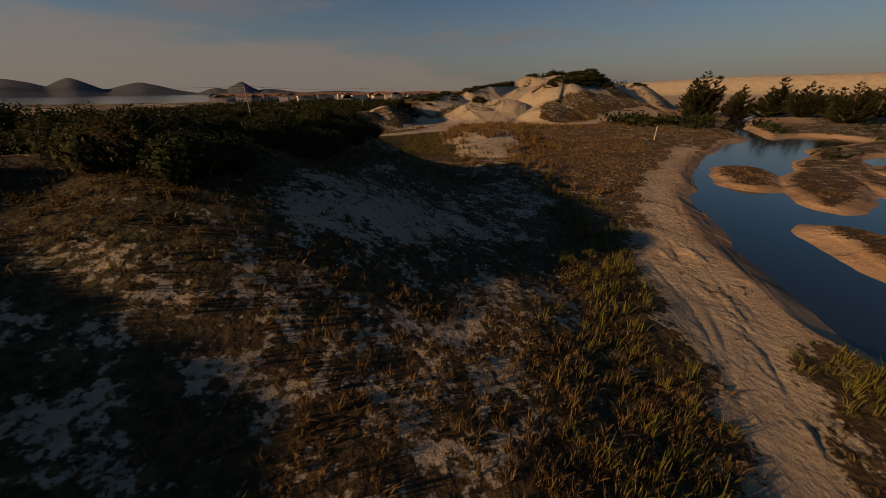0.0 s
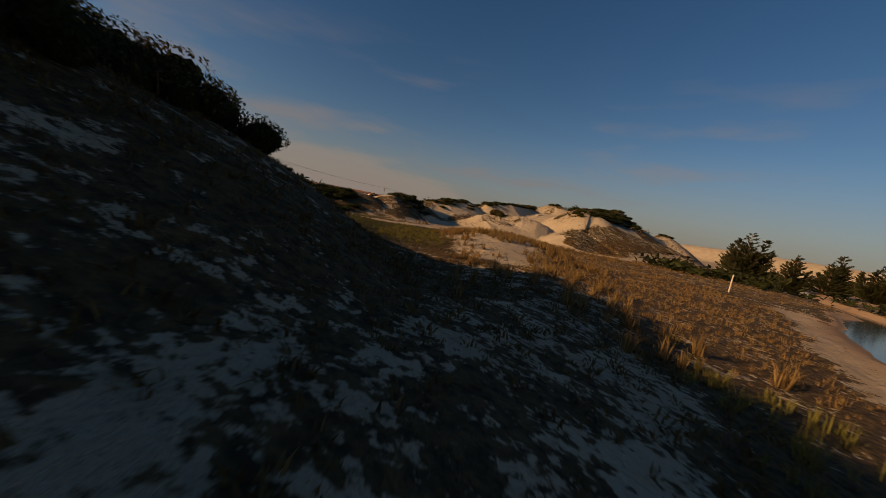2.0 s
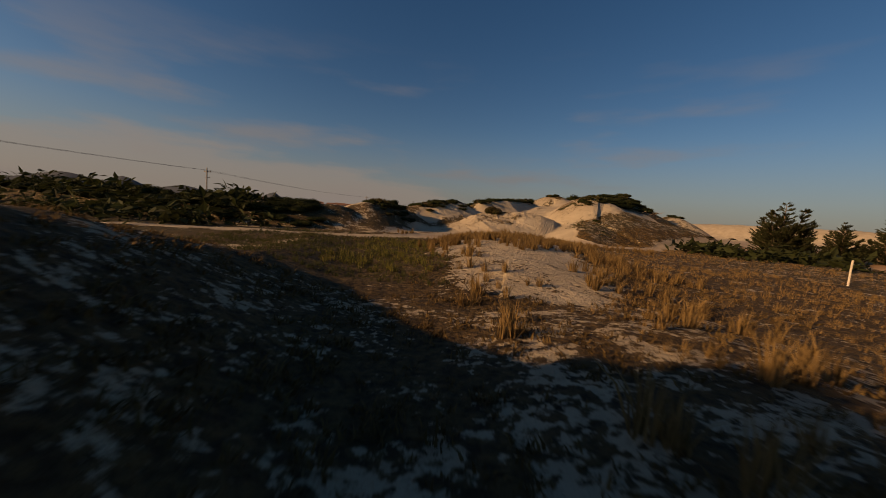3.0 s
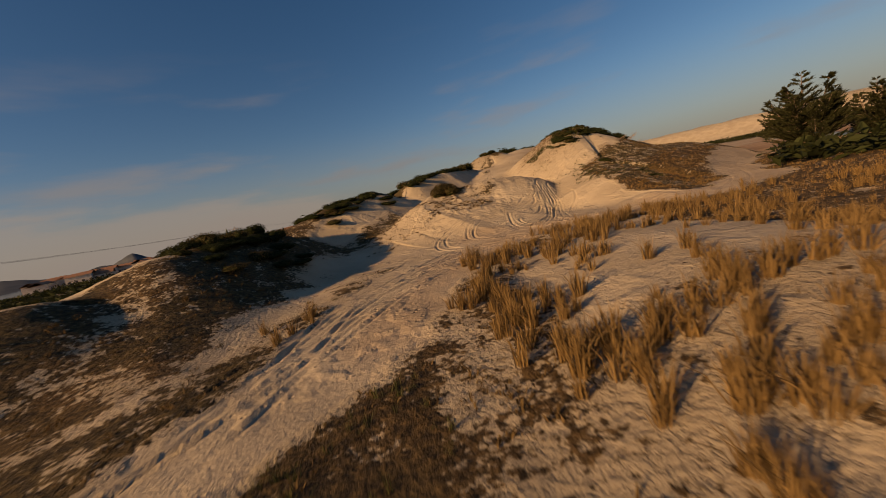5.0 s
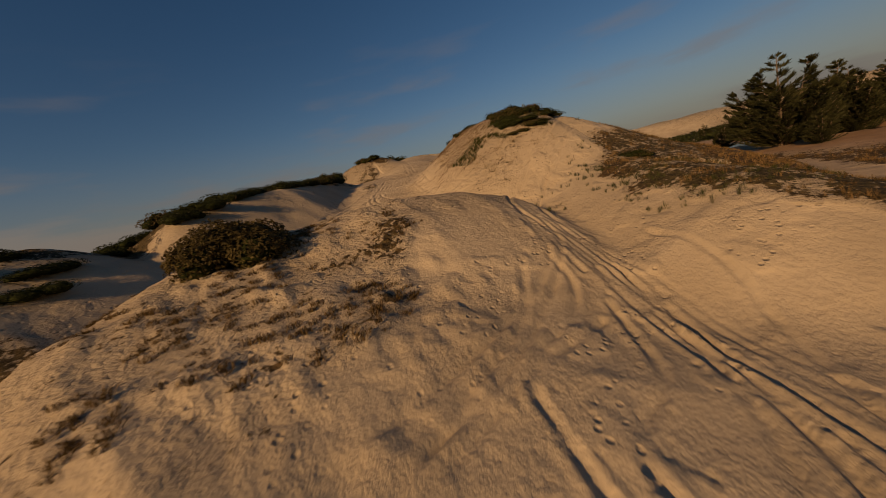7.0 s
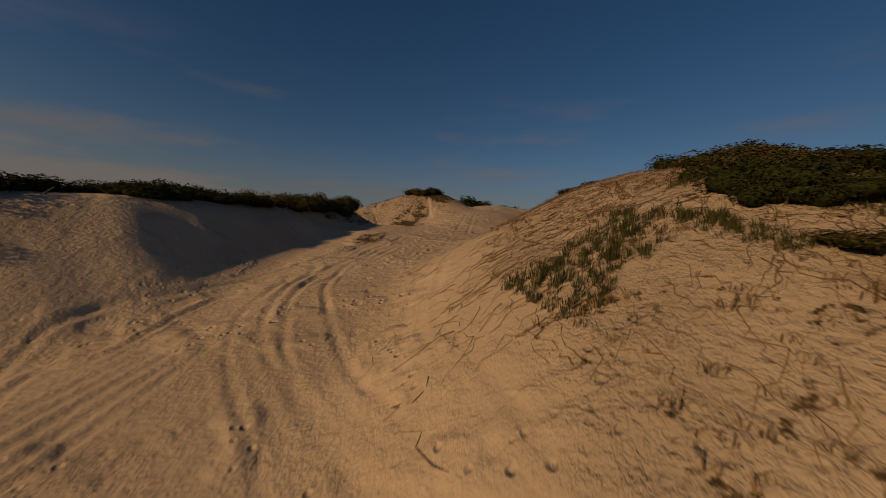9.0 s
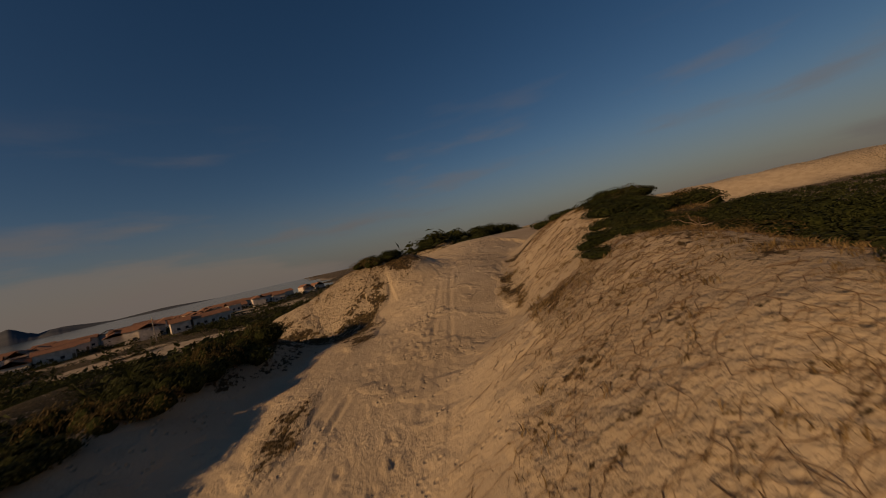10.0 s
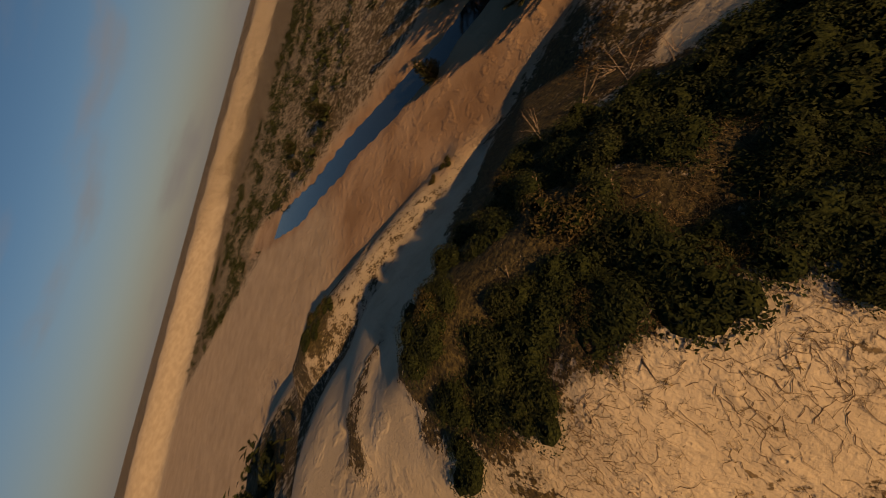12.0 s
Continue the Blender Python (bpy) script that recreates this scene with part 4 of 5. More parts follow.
def thicket(*points, wide=2.0, gap=1.2, tall=1.0, dry=0.15, big=1.0, joined=""):
    """Shrubs growing into one another along a line; joined: a label, for a far thicket that is one closed mass."""
    stands = []
    p = smooth_line([q[:2] for q in points], gap)
    for k, (x, y) in enumerate(p):
        for s in np.arange(-wide, wide + 0.01, gap):
            px, py = x + rng.normal(0, gap * 0.3), y + rng.normal(0, gap * 0.3)
            way = p[min(k + 1, len(p) - 1)] - p[max(k - 1, 0)]
            n = np.array([-way[1], way[0]]) / (np.hypot(*way) + 1e-9)
            px, py = px + n[0] * s, py + n[1] * s
            kind = DRY_SHRUBS if rng.uniform() < dry else SHRUBS
            w, h = big * rng.uniform(0.85, 1.25), 1.18 * tall * rng.uniform(0.75, 1.15) * (1.0 - 0.3 * abs(s) / max(wide, 0.1))
            one, m = kind[rng.integers(len(kind))], set_down(None, px, py, (w, w * rng.uniform(0.85, 1.15), h), rng.uniform(0, 360), 0.12 + 0.2 * h)
            if joined:
                stands.append((one, m))
            else:
                copy_at(one, m)
    if joined:
        mass = []
        for n, thin in (("crown", 2), ("inner_foliage", 1)):
            pieces = []
            for one, m in stands:
                me = next(c for c in one.children if c.name.startswith(n)).data
                v, f = np.empty(len(me.vertices) * 3, np.float32), np.empty(len(me.loops), np.int32)
                me.vertices.foreach_get("co", v)
                me.loops.foreach_get("vertex_index", f)
                v = np.c_[v.reshape(-1, 3), np.ones(len(v) // 3)] @ np.array(m).T[:, :3]
                if thin > 1:
                    v = v.reshape(-1, 4, 3)[::thin]
                    v = (v.mean(1, keepdims=True) + 1.4 * (v - v.mean(1, keepdims=True))).reshape(-1, 3)
                    f = np.arange(len(v))
                    pieces.append((v, f.reshape(-1, 4)))
                else:
                    corners = [tuple(q.vertices) if q.loop_total == 4 else (*q.vertices, q.vertices[-1]) for q in me.polygons]
                    pieces.append((v, np.array(corners)))
            mass.append(merged(pieces))
        leafy = len(mass[0][1])
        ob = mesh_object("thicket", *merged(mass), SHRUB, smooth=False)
        # the cores carry the thicket's inner shade in their dark colour
        ob.data.materials.append(SHRUB_CORE_SHADE)
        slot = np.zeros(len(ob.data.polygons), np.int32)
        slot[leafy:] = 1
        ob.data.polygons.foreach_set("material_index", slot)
        tagged(ob, joined, "thicket", kind="stuff")


for k, ob in enumerate(SHRUBS):
    ob.matrix_basis = set_down(ob, -9 + 0.8 * k, 12 + 1.3 * k, (1.2, 1.2, 1.2), 40 * k, 0.1)
for k, ob in enumerate(DRY_SHRUBS):
    ob.matrix_basis = set_down(ob, -7.5, 27 + 1.8 * k, (1.1, 1.1, 0.9), 50 * k, 0.1)

thicket((-26, 16), (-15, 14.6), (-10, 13.2), wide=1.6, gap=1.9, tall=2.0, dry=0.1, big=1.8, joined="dense dark green thicket along the dune crest")
# unseen shrubs, added on the western dune to shade the slope by the start
thicket((-13.6, 8.6), (-13.2, 5), wide=0.9, gap=1.8, tall=1.2, dry=0.2, big=1.6)
thicket((-9.6, 10.8), (-8.8, 13.6), wide=2.0, gap=1.6, tall=2.1, dry=0.1, big=1.6)
thicket((-8.3, 15.5), (-7.8, 22), (-7.3, 29.6), wide=1.5, gap=1.5, tall=2.2, dry=0.15, big=1.45)
thicket((-68, 84.5), (-44, 78.5), (-27, 77.5), (-18, 80.6), wide=2.6, gap=2.2, tall=1.7, dry=0.1, big=2.2, joined="dense dark green thicket on the long low dune")
thicket((-13.2, 90.5), (-11.4, 96.5), (-10.4, 100.4), wide=1.6, gap=1.5, tall=1.25, dry=0.1, big=1.4)
thicket((-44, 74.6), (-26, 74), (-20, 75.2), (-17, 77.4), wide=1.6, gap=1.9, tall=1.2, dry=0.1, big=1.9, joined="low dark thicket down the side of the long dune")
thicket((-10.2, 87.4), (-8.8, 91), (-8, 96), wide=2.0, gap=1.9, tall=0.75, dry=0.35, big=1.4)
thicket((-6, 107.6), (-3, 109.8), (0.4, 113), (2.4, 115.8), wide=2.4, gap=1.8, tall=0.95, dry=0.2, big=1.6)
BIG = make_shrub(47, SHRUB_DRY, "big round olive brown bush on the sandy mound", 9000, 0.032)
BIG.matrix_basis = set_down(BIG, 10.5, 105.3, (2.5, 2.3, 2.4), 20, 0.75)
thicket((5, 121.4), (8.35, 120.51), (14.24, 124.54), (18.89, 130.74), wide=2.1, gap=1.7, tall=1.3, dry=0.05, big=1.8)
thicket((19.51, 131.36), (24.78, 137.25), wide=1.95, gap=1.58, tall=1.72, dry=0.3, big=1.5)
thicket((33.46, 144.22), (35.94, 143.29), wide=1.05, gap=1.35, tall=1.2, dry=0.2, big=1.27)
thicket((47.72, 165.3), (61.67, 170.73), (80.27, 176.93), wide=5.1, gap=3.3, tall=2.4, dry=0.15, big=2.7, joined="wide dark green thicket beyond the sandy path")
thicket((37.2, 112.6), (36.0, 113.2), (35.2, 114.2), (36.0, 117.4), wide=1.2, gap=1.3, tall=0.95, dry=0.3, big=1.3)
thicket((31.4, 110.4), (33, 112.2), (34.2, 114), wide=1.0, gap=1.2, tall=0.8, dry=0.25, big=1.2)
thicket((31.4, 108.4), (32.6, 110.2), wide=0.7, gap=1.1, tall=0.6, dry=0.3, big=1.0)
thicket((38.6, 123.2), (40.4, 124.6), (42.2, 125.6), wide=1.2, gap=1.2, tall=0.7, dry=0.1, big=1.2)
thicket((35.4, 112.2), (37.4, 113.0), (39.5, 115.2), (42, 118), wide=1.6, gap=1.3, tall=0.9, dry=0.2, big=1.4)
thicket((40.28, 116.79), (44.62, 120.51), (49.27, 123.3), (57.02, 127.79), wide=2.55, gap=2.25, tall=1.42, dry=0.1, big=2.03)
thicket((44.62, 124.23), (47.41, 128.88), (50.51, 134.15), (51.75, 139.11), wide=3.15, gap=2.1, tall=1.27, dry=0.1, big=1.88)
thicket((40.9, 120.51), (42.76, 123.61), wide=1.8, gap=1.8, tall=1.12, dry=0.1, big=1.65)
thicket((54.69, 129.65), (57.02, 135.08), wide=1.8, gap=2.7, tall=1.5, dry=0.3, big=1.95)
thicket((76.55, 146.86), (79.34, 153.37), wide=1.8, gap=2.1, tall=0.9, dry=0.4, big=1.65)
thicket((73.76, 125.78), (73.91, 131.05), wide=0.6, gap=2.1, tall=0.75, dry=0.6, big=1.2)
thicket((28.8, 92.5), (30, 96), wide=0.4, gap=1.5, tall=0.45, dry=0.5, big=0.8)
thicket((31, 101.5), (32, 103), wide=0.5, gap=1.2, tall=0.7, dry=0.4, big=0.9)
thicket((34.7, 163.91), (38.42, 173.83), wide=1.5, gap=2.4, tall=1.2, dry=0.3, big=1.95)
thicket((26.95, 156.16), (30.67, 164.53), wide=1.2, gap=2.4, tall=1.05, dry=0.3, big=1.8)
thicket((44, 162.36), (48.34, 169.8), wide=0.9, gap=2.1, tall=1.2, dry=0.2, big=1.8)
thicket((39.35, 123.3), (40.9, 125.16), (42.45, 126.4), (44, 128.26), (46.02, 130.74), (48.03, 133.22), wide=0.9, gap=1.05, tall=0.6, dry=0.15, big=0.9)

# tussocks on the low dune: each one a thing
TUSSOCKS = [make_tussock(51 + k, STRAW, "straw coloured upright grass tussock in bare sand") for k in range(5)]
for k, ob in enumerate(TUSSOCKS):
    ob.matrix_basis = set_down(ob, 5 + 0.9 * k, 66.5 + 1.1 * k, (1.0, 1.0, 1.1), 60 * k)
count = 0
while count < 275:
    t, side = rng.uniform(0, 1), rng.uniform()
    if side < 0.3:
        x, y = 0.6 + 3.5 * t + rng.normal(0, 0.9), 51 + 29 * t + rng.normal(0, 1.0)
    elif side < 0.6:
        x, y = 4 + 16 * t + rng.normal(0, 1.2), 78.5 + 3.2 * t + rng.normal(0, 1.3)
    else:
        x, y = rng.uniform(1.5, 15), rng.uniform(50, 72)
    if bumps(np.array([x]), np.array([y]), 2.4, 77, 2)[0] < -0.25:
        continue
    s = rng.uniform(0.75, 1.4)
    copy_at(TUSSOCKS[count % 5], set_down(None, x, y, (s, s, s * rng.uniform(0.8, 1.15)), rng.uniform(0, 360)))
    count += 1


def scatter(name, label, category, template, material, boxes, count, seed, size, want, sink=0.03):
    """ONE mesh of many small plants strewn over the ground where want(x, y) allows them."""
    gen = np.random.default_rng(seed)
    places = []
    for (x0, y0, x1, y1), n in zip(boxes, count):
        x, y = gen.uniform(x0, x1, n), gen.uniform(y0, y1, n)
        keep = gen.uniform(0, 1, n) < want(x, y)
        places.append(np.stack([x[keep], y[keep]], 1))
    p = np.vstack(places)
    z = height(p[:, 0], p[:, 1]) - sink
    verts, faces = [], []
    which = gen.integers(0, len(template), len(p))
    n = 0
    for k, (tv, tf) in enumerate(template):
        mine = np.flatnonzero(which == k)
        if not len(mine):
            continue
        a, s = gen.uniform(0, 2 * np.pi, len(mine)), gen.uniform(*size, len(mine))
        c, d = np.cos(a)[:, None], np.sin(a)[:, None]
        x = (tv[None, :, 0] * c - tv[None, :, 1] * d) * s[:, None] + p[mine, 0][:, None]
        y = (tv[None, :, 0] * d + tv[None, :, 1] * c) * s[:, None] + p[mine, 1][:, None]
        h = tv[None, :, 2] * s[:, None] + z[mine][:, None]
        verts.append(np.stack([x, y, h], 2).reshape(-1, 3))
        faces.append((tf[None] + (np.arange(len(mine)) * len(tv))[:, None, None]).reshape(-1, 4) + n)
        n += len(mine) * len(tv)
    return tagged(mesh_object(name, np.vstack(verts), np.vstack(faces), material, smooth=False), label, category, kind="stuff")


def herb(seed, count=9, reach=0.28, tall=0.16, wide=0.035, lean=0.9):
    return blades(count, reach, tall, wide, lean, np.random.default_rng(seed))


LOW = [herb(70 + k) for k in range(6)]
TALL = [herb(80 + k, 16, 0.3, 0.42, 0.02, 0.45) for k in range(5)]
FAR_BUSH = [leaves(np.random.default_rng(90 + k).normal(0, 1, (26, 3)) * [0.55, 0.55, 0.25] + [0, 0, 0.45], np.tile([0, 0, 1.0], (26, 1)), 0.3, np.random.default_rng(95 + k)) for k in range(4)]


def thick(x, y, lo=0.25, hi=1.0):
    c, _, g = growth(x, y)
    spots = bumps(x, y, 1.6, 61, 2) * 0.5 + 0.5
    return np.clip((c - lo) / (hi - lo), 0, 1) * np.clip(spots * 1.6 - 0.2, 0, 1)


scatter("dry_herbs", "low dry creeping herbs scattered over the dune sand", "dune herbs", LOW, HERB,
        ((-12, -4, 9, 40), (-14, 60, 2, 102), (5, 96, 26, 110), (25, 86, 60, 118), (0, 40, 16, 84)), (16000, 3500, 3000, 8000, 6000), 201, (0.5, 1.4), thick)
scatter("brown_grass", "brown dry grass over the flat", "grass", TALL, STRAW,
        ((-3, -2, 6, 8), (6, 24, 30, 60), (14, 55, 48, 100), (28, 92, 58, 112), (23, 87, 34, 105)), (2600, 7000, 9000, 2600, 3000), 202, (0.3, 0.8),
        lambda x, y: thick(x, y, 0.5, 0.95) * (0.3 + 0.7 * (growth(x, y)[2] < 0.5)))
scatter("hollow_grass", "dark brown and green grass in the hollow beside the track", "grass", TALL, DARK_GRASS,
        ((-18, 42, 3, 70),), (7000,), 212, (0.3, 0.8), lambda x, y: thick(x, y, 0.45, 0.95))
TUFT = [blades(34, 0.3, 0.75, 0.03, 0.34, np.random.default_rng(60 + k)) for k in range(5)]
scatter("grass_tussocks", "straw coloured grass tussocks over the low dune", "grass tussock", TUFT, STRAW,
        ((0, 46, 16, 84), (-6, 70, 2, 80), (14, 74, 30, 84), (2, 24, 12, 46)), (1350, 60, 460, 200), 205, (0.5, 1.2),
        lambda x, y: np.clip(bumps(x, y, 2.4, 77, 2) * 2 + np.where(y < 69, 0.5, 0.2), 0, 1) * (growth(x, y)[0] > 0.05))
scatter("green_grass", "green and tawny grass at the foot of the dune", "grass", TALL, GREEN_GRASS,
        ((2, -2, 11, 30), (11, -2, 15, 10), (-6, 44, 3, 66)), (4500, 900, 1600), 203, (0.6, 1.3),
        lambda x, y: np.clip(growth(x, y)[2] * 1.6 - 0.1, 0, 1) * thick(x, y, 0.4, 0.9))
scatter("scrub", "low dark scrub over the far flats", "scrub", FAR_BUSH, SHRUB,
        ((-90, 60, -20, 240), (-140, 140, 60, 420), (130, 0, 300, 270), (40, 40, 75, 90), (70, 165, 310, 520), (-60, 160, 20, 250)), (2600, 6500, 7500, 500, 2400, 1200), 204, (0.8, 2.6),
        lambda x, y: np.clip(growth(x, y)[0] * 1.3 - 0.35, 0, 1) * np.clip(bumps(x, y, 14.0, 63, 3) * 1.6 + 0.45, 0, 1), sink=0.2)

NEAR_BUSH = [leaves(np.random.default_rng(190 + k).normal(0, 1, (70, 3)) * [0.55, 0.55, 0.22] + [0, 0, 0.4], np.tile([0, 0, 1.0], (70, 1)), 0.1, np.random.default_rng(195 + k)) for k in range(4)]
scatter("low_scrub", "low dark scrub in the hollows behind the dunes", "scrub", NEAR_BUSH, SHRUB,
        ((-40, 130, 14, 200), (12, 150, 40, 200)), (2600, 800), 210, (0.7, 1.5),
        lambda x, y: np.clip(growth(x, y)[0] * 1.4 - 0.5, 0, 1) * np.clip(bumps(x, y, 9.0, 64, 3) * 1.6 + 0.5, 0, 1), sink=0.15)


def creepers(name, label, zones, seed, thick_stem=0.008):
    """ONE mesh of bare creeping stems that run down over the sand: zones of (x, y, reach, count, length)."""
    gen = np.random.default_rng(seed)
    pieces = []
    for cx, cy, reach, n, long in zones:
        x, y = cx + gen.normal(0, reach * 0.5, n), cy + gen.normal(0, reach * 0.5, n)
        turn = gen.normal(0, 0.8, n)
        track = []
        for k in range(9):
            track.append(np.stack([x, y], 1))
            gx = height(x + 0.3, y, False) - height(x - 0.3, y, False)
            gy = height(x, y + 0.3, False) - height(x, y - 0.3, False)
            a = np.arctan2(-gy, -gx) + turn + gen.normal(0, 0.7, n)
            s = long / 11 * gen.uniform(0.5, 1.3, n)
            x, y = x + np.cos(a) * s, y + np.sin(a) * s
        track = np.stack(track, 1)
        lift = gen.uniform(-0.015, 0.05, track.shape[:2])
        z = height(track[:, :, 0].ravel(), track[:, :, 1].ravel()).reshape(track.shape[:2]) + lift
        for k in range(n):
            r = thick_stem * gen.uniform(0.4, 1.3)
            pieces.append(tube(np.concatenate([track[k], z[k][:, None]], 1), np.linspace(r, r * 0.35, 9), 4))
    return tagged(mesh_object(name, *merged(pieces), TWIG_DARK), label, "creeping stems", kind="stuff")


creepers("creeping_stems", "bare brown creeping stems and roots over the dune slope",
         ((30.67, 111.05, 4.65, 336, 2.24), (32.22, 116.48, 4.65, 448, 2.52), (36.09, 122.68, 4.03, 364, 2.24), (41.52, 128.57, 3.72, 364, 1.96), (44.62, 133.84, 3.1, 224, 1.68), (28.34, 114.15, 1.86, 70, 2.24), (32.84, 142.83, 1.86, 84, 1.26),
          (-3.5, 14, 4.0, 260, 1.2), (-4.5, 21, 4.0, 220, 1.2)), 611)


TUFTLET = [blades(13, 0.34, 0.17, 0.02, 0.9, np.random.default_rng(630 + k)) for k in range(5)]
scatter("slope_herbs", "short dry brown herbs dotted over the pale dune slope", "dune herbs", TUFTLET, SLOPE_HERB,
        ((26.02, 104.08, 44.62, 127.33), (36.87, 122.68, 47.72, 136.63), (27.57, 139.73, 38.42, 149.03)), (9500, 4000, 1500), 208, (0.45, 1.25),
        lambda x, y: np.clip(growth(x, y)[0] * 3.0 - 0.15, 0, 1) * np.clip(bumps(x, y, 1.3, 79, 2) * 1.1 + 0.45, 0, 1))
scatter("dune_grass", "dark green grass clumps over the dune slopes", "grass", TALL, DARK_GRASS,
        ((26.95, 109.66, 30.36, 114), (31.6, 107.8, 37.49, 113.38), (24, 92, 37, 105)), (820, 1500, 1500), 209, (0.35, 0.75),
        lambda x, y: np.clip(bumps(x, y, 1.9, 81, 2) * 3 - 0.3, 0, 1))
HUMMOCK = [blades(34, 0.42, 0.2, 0.03, 0.9, np.random.default_rng(620 + k)) for k in range(4)]
scatter("herb_hummocks", "small olive herb hummocks dotted over the sandy mound", "dune herbs", HUMMOCK, HERB,
        ((6, 98, 17, 109), (20, 84, 30, 104), (-8, 66, 3, 84), (-1, 95, 6, 104)), (1500, 60, 120, 420), 207, (0.25, 0.95),
        lambda x, y: np.clip(bumps(x, y, 2.2, 78, 2) * 1.6 + 0.35, 0, 1) * (growth(x, y)[0] > 0.06))


def make_branch(x, y, long, turn, seed):
    """A dead forked branch lying on the dune."""
    gen = np.random.default_rng(seed)
    root = tagged(new("dead_branch"), "bleached dead forked branch lying on the dune", "branch", "dead branches")
    for k in range(7):
        a, o = gen.normal(0, 0.6), gen.uniform(0, 0.55) * (k > 0)
        s = np.linspace(0, 1, 6)[:, None]
        ln = long * (1 - o) * gen.uniform(0.6, 1.0)
        way = np.array([math.cos(a), math.sin(a), gen.uniform(0.1, 0.75)])
        line = np.array([o * long, 0, o * long * 0.3 + 0.02]) + way * ln * s + gen.normal(0, 0.03, (6, 3)) * s
        part("fork", *tube(line, np.linspace(0.026, 0.006, 6) * (1 - 0.5 * o), 5), TWIG, root)
    root.matrix_basis = Matrix.Translation((x, y, ground_at(x, y))) @ pose(0, 0, 0, 0, 0, turn)


for k, (x, y, n, a) in enumerate(((39.04, 121.44, 1.0, 200), (52.06, 119.58, 2.3, 290), (54.23, 121.13, 2.1, 250), (55.78, 123.3, 2.3, 310), (53.3, 118.34, 1.9, 20), (49.89, 118.96, 1.9, 270))):
    make_branch(x, y, n, a, 640 + k)


def make_cactus(x, y, columns, seed, tall):
    """A columnar cactus with ribbed upright arms."""
    gen = np.random.default_rng(seed)
    root = tagged(new("cactus"), "grey green columnar cactus standing among dune shrubs", "cactus", "columnar cacti")
    for k in range(columns):
        a, d = gen.uniform(0, 6.28), 0.28 * (k > 0) * gen.uniform(0.6, 1.6)
        h, r = tall * gen.uniform(0.45, 1.0), gen.uniform(0.04, 0.06) * tall ** 0.5
        lean = gen.normal(0, 0.09, 2)
        pts = [(math.cos(a) * d, math.sin(a) * d, -0.1)] + [(math.cos(a) * d * 1.25 + lean[0] * t, math.sin(a) * d * 1.25 + lean[1] * t, h * t) for t in (0.2, 0.45, 0.7, 0.9, 1.0)]
        v, f = tube(pts, [r * 0.8, r, r * 1.05, r, r * 0.85, r * 0.4], 12)
        ribs = np.arange(len(v)) % 2 * 0.78 + 0.22 * 1.0
        axis = np.repeat(np.array(pts), 12, 0)
        v[:-1] = axis + (v[:-1] - axis) * np.where(ribs > 0.9, 1.0, 0.78)[:-1, None]
        part("column", v, f, CACTUS, root)
    root.matrix_basis = Matrix.Translation((x, y, ground_at(x, y) - 0.05))


for k, (x, y, n) in enumerate(((-7.4, 21.5, 4), (-7.6, 26.0, 3), (-9.0, 16.5, 2), (-7.2, 30.4, 2), (-12.6, 93.5, 3), (-12, 96, 2), (-27, 81, 3), (-33, 81, 2), (37.8, 113.38, 3), (36.09, 112.6, 3), (35.63, 113.22, 2), (38.73, 114.31, 3), (40.28, 112.76, 2), (41.21, 112.14, 3), (24.47, 136.63, 2), (22.3, 133.84, 2))):
    make_cactus(x, y, n, 300 + k, 0.95 if x > 20 else 1.3)


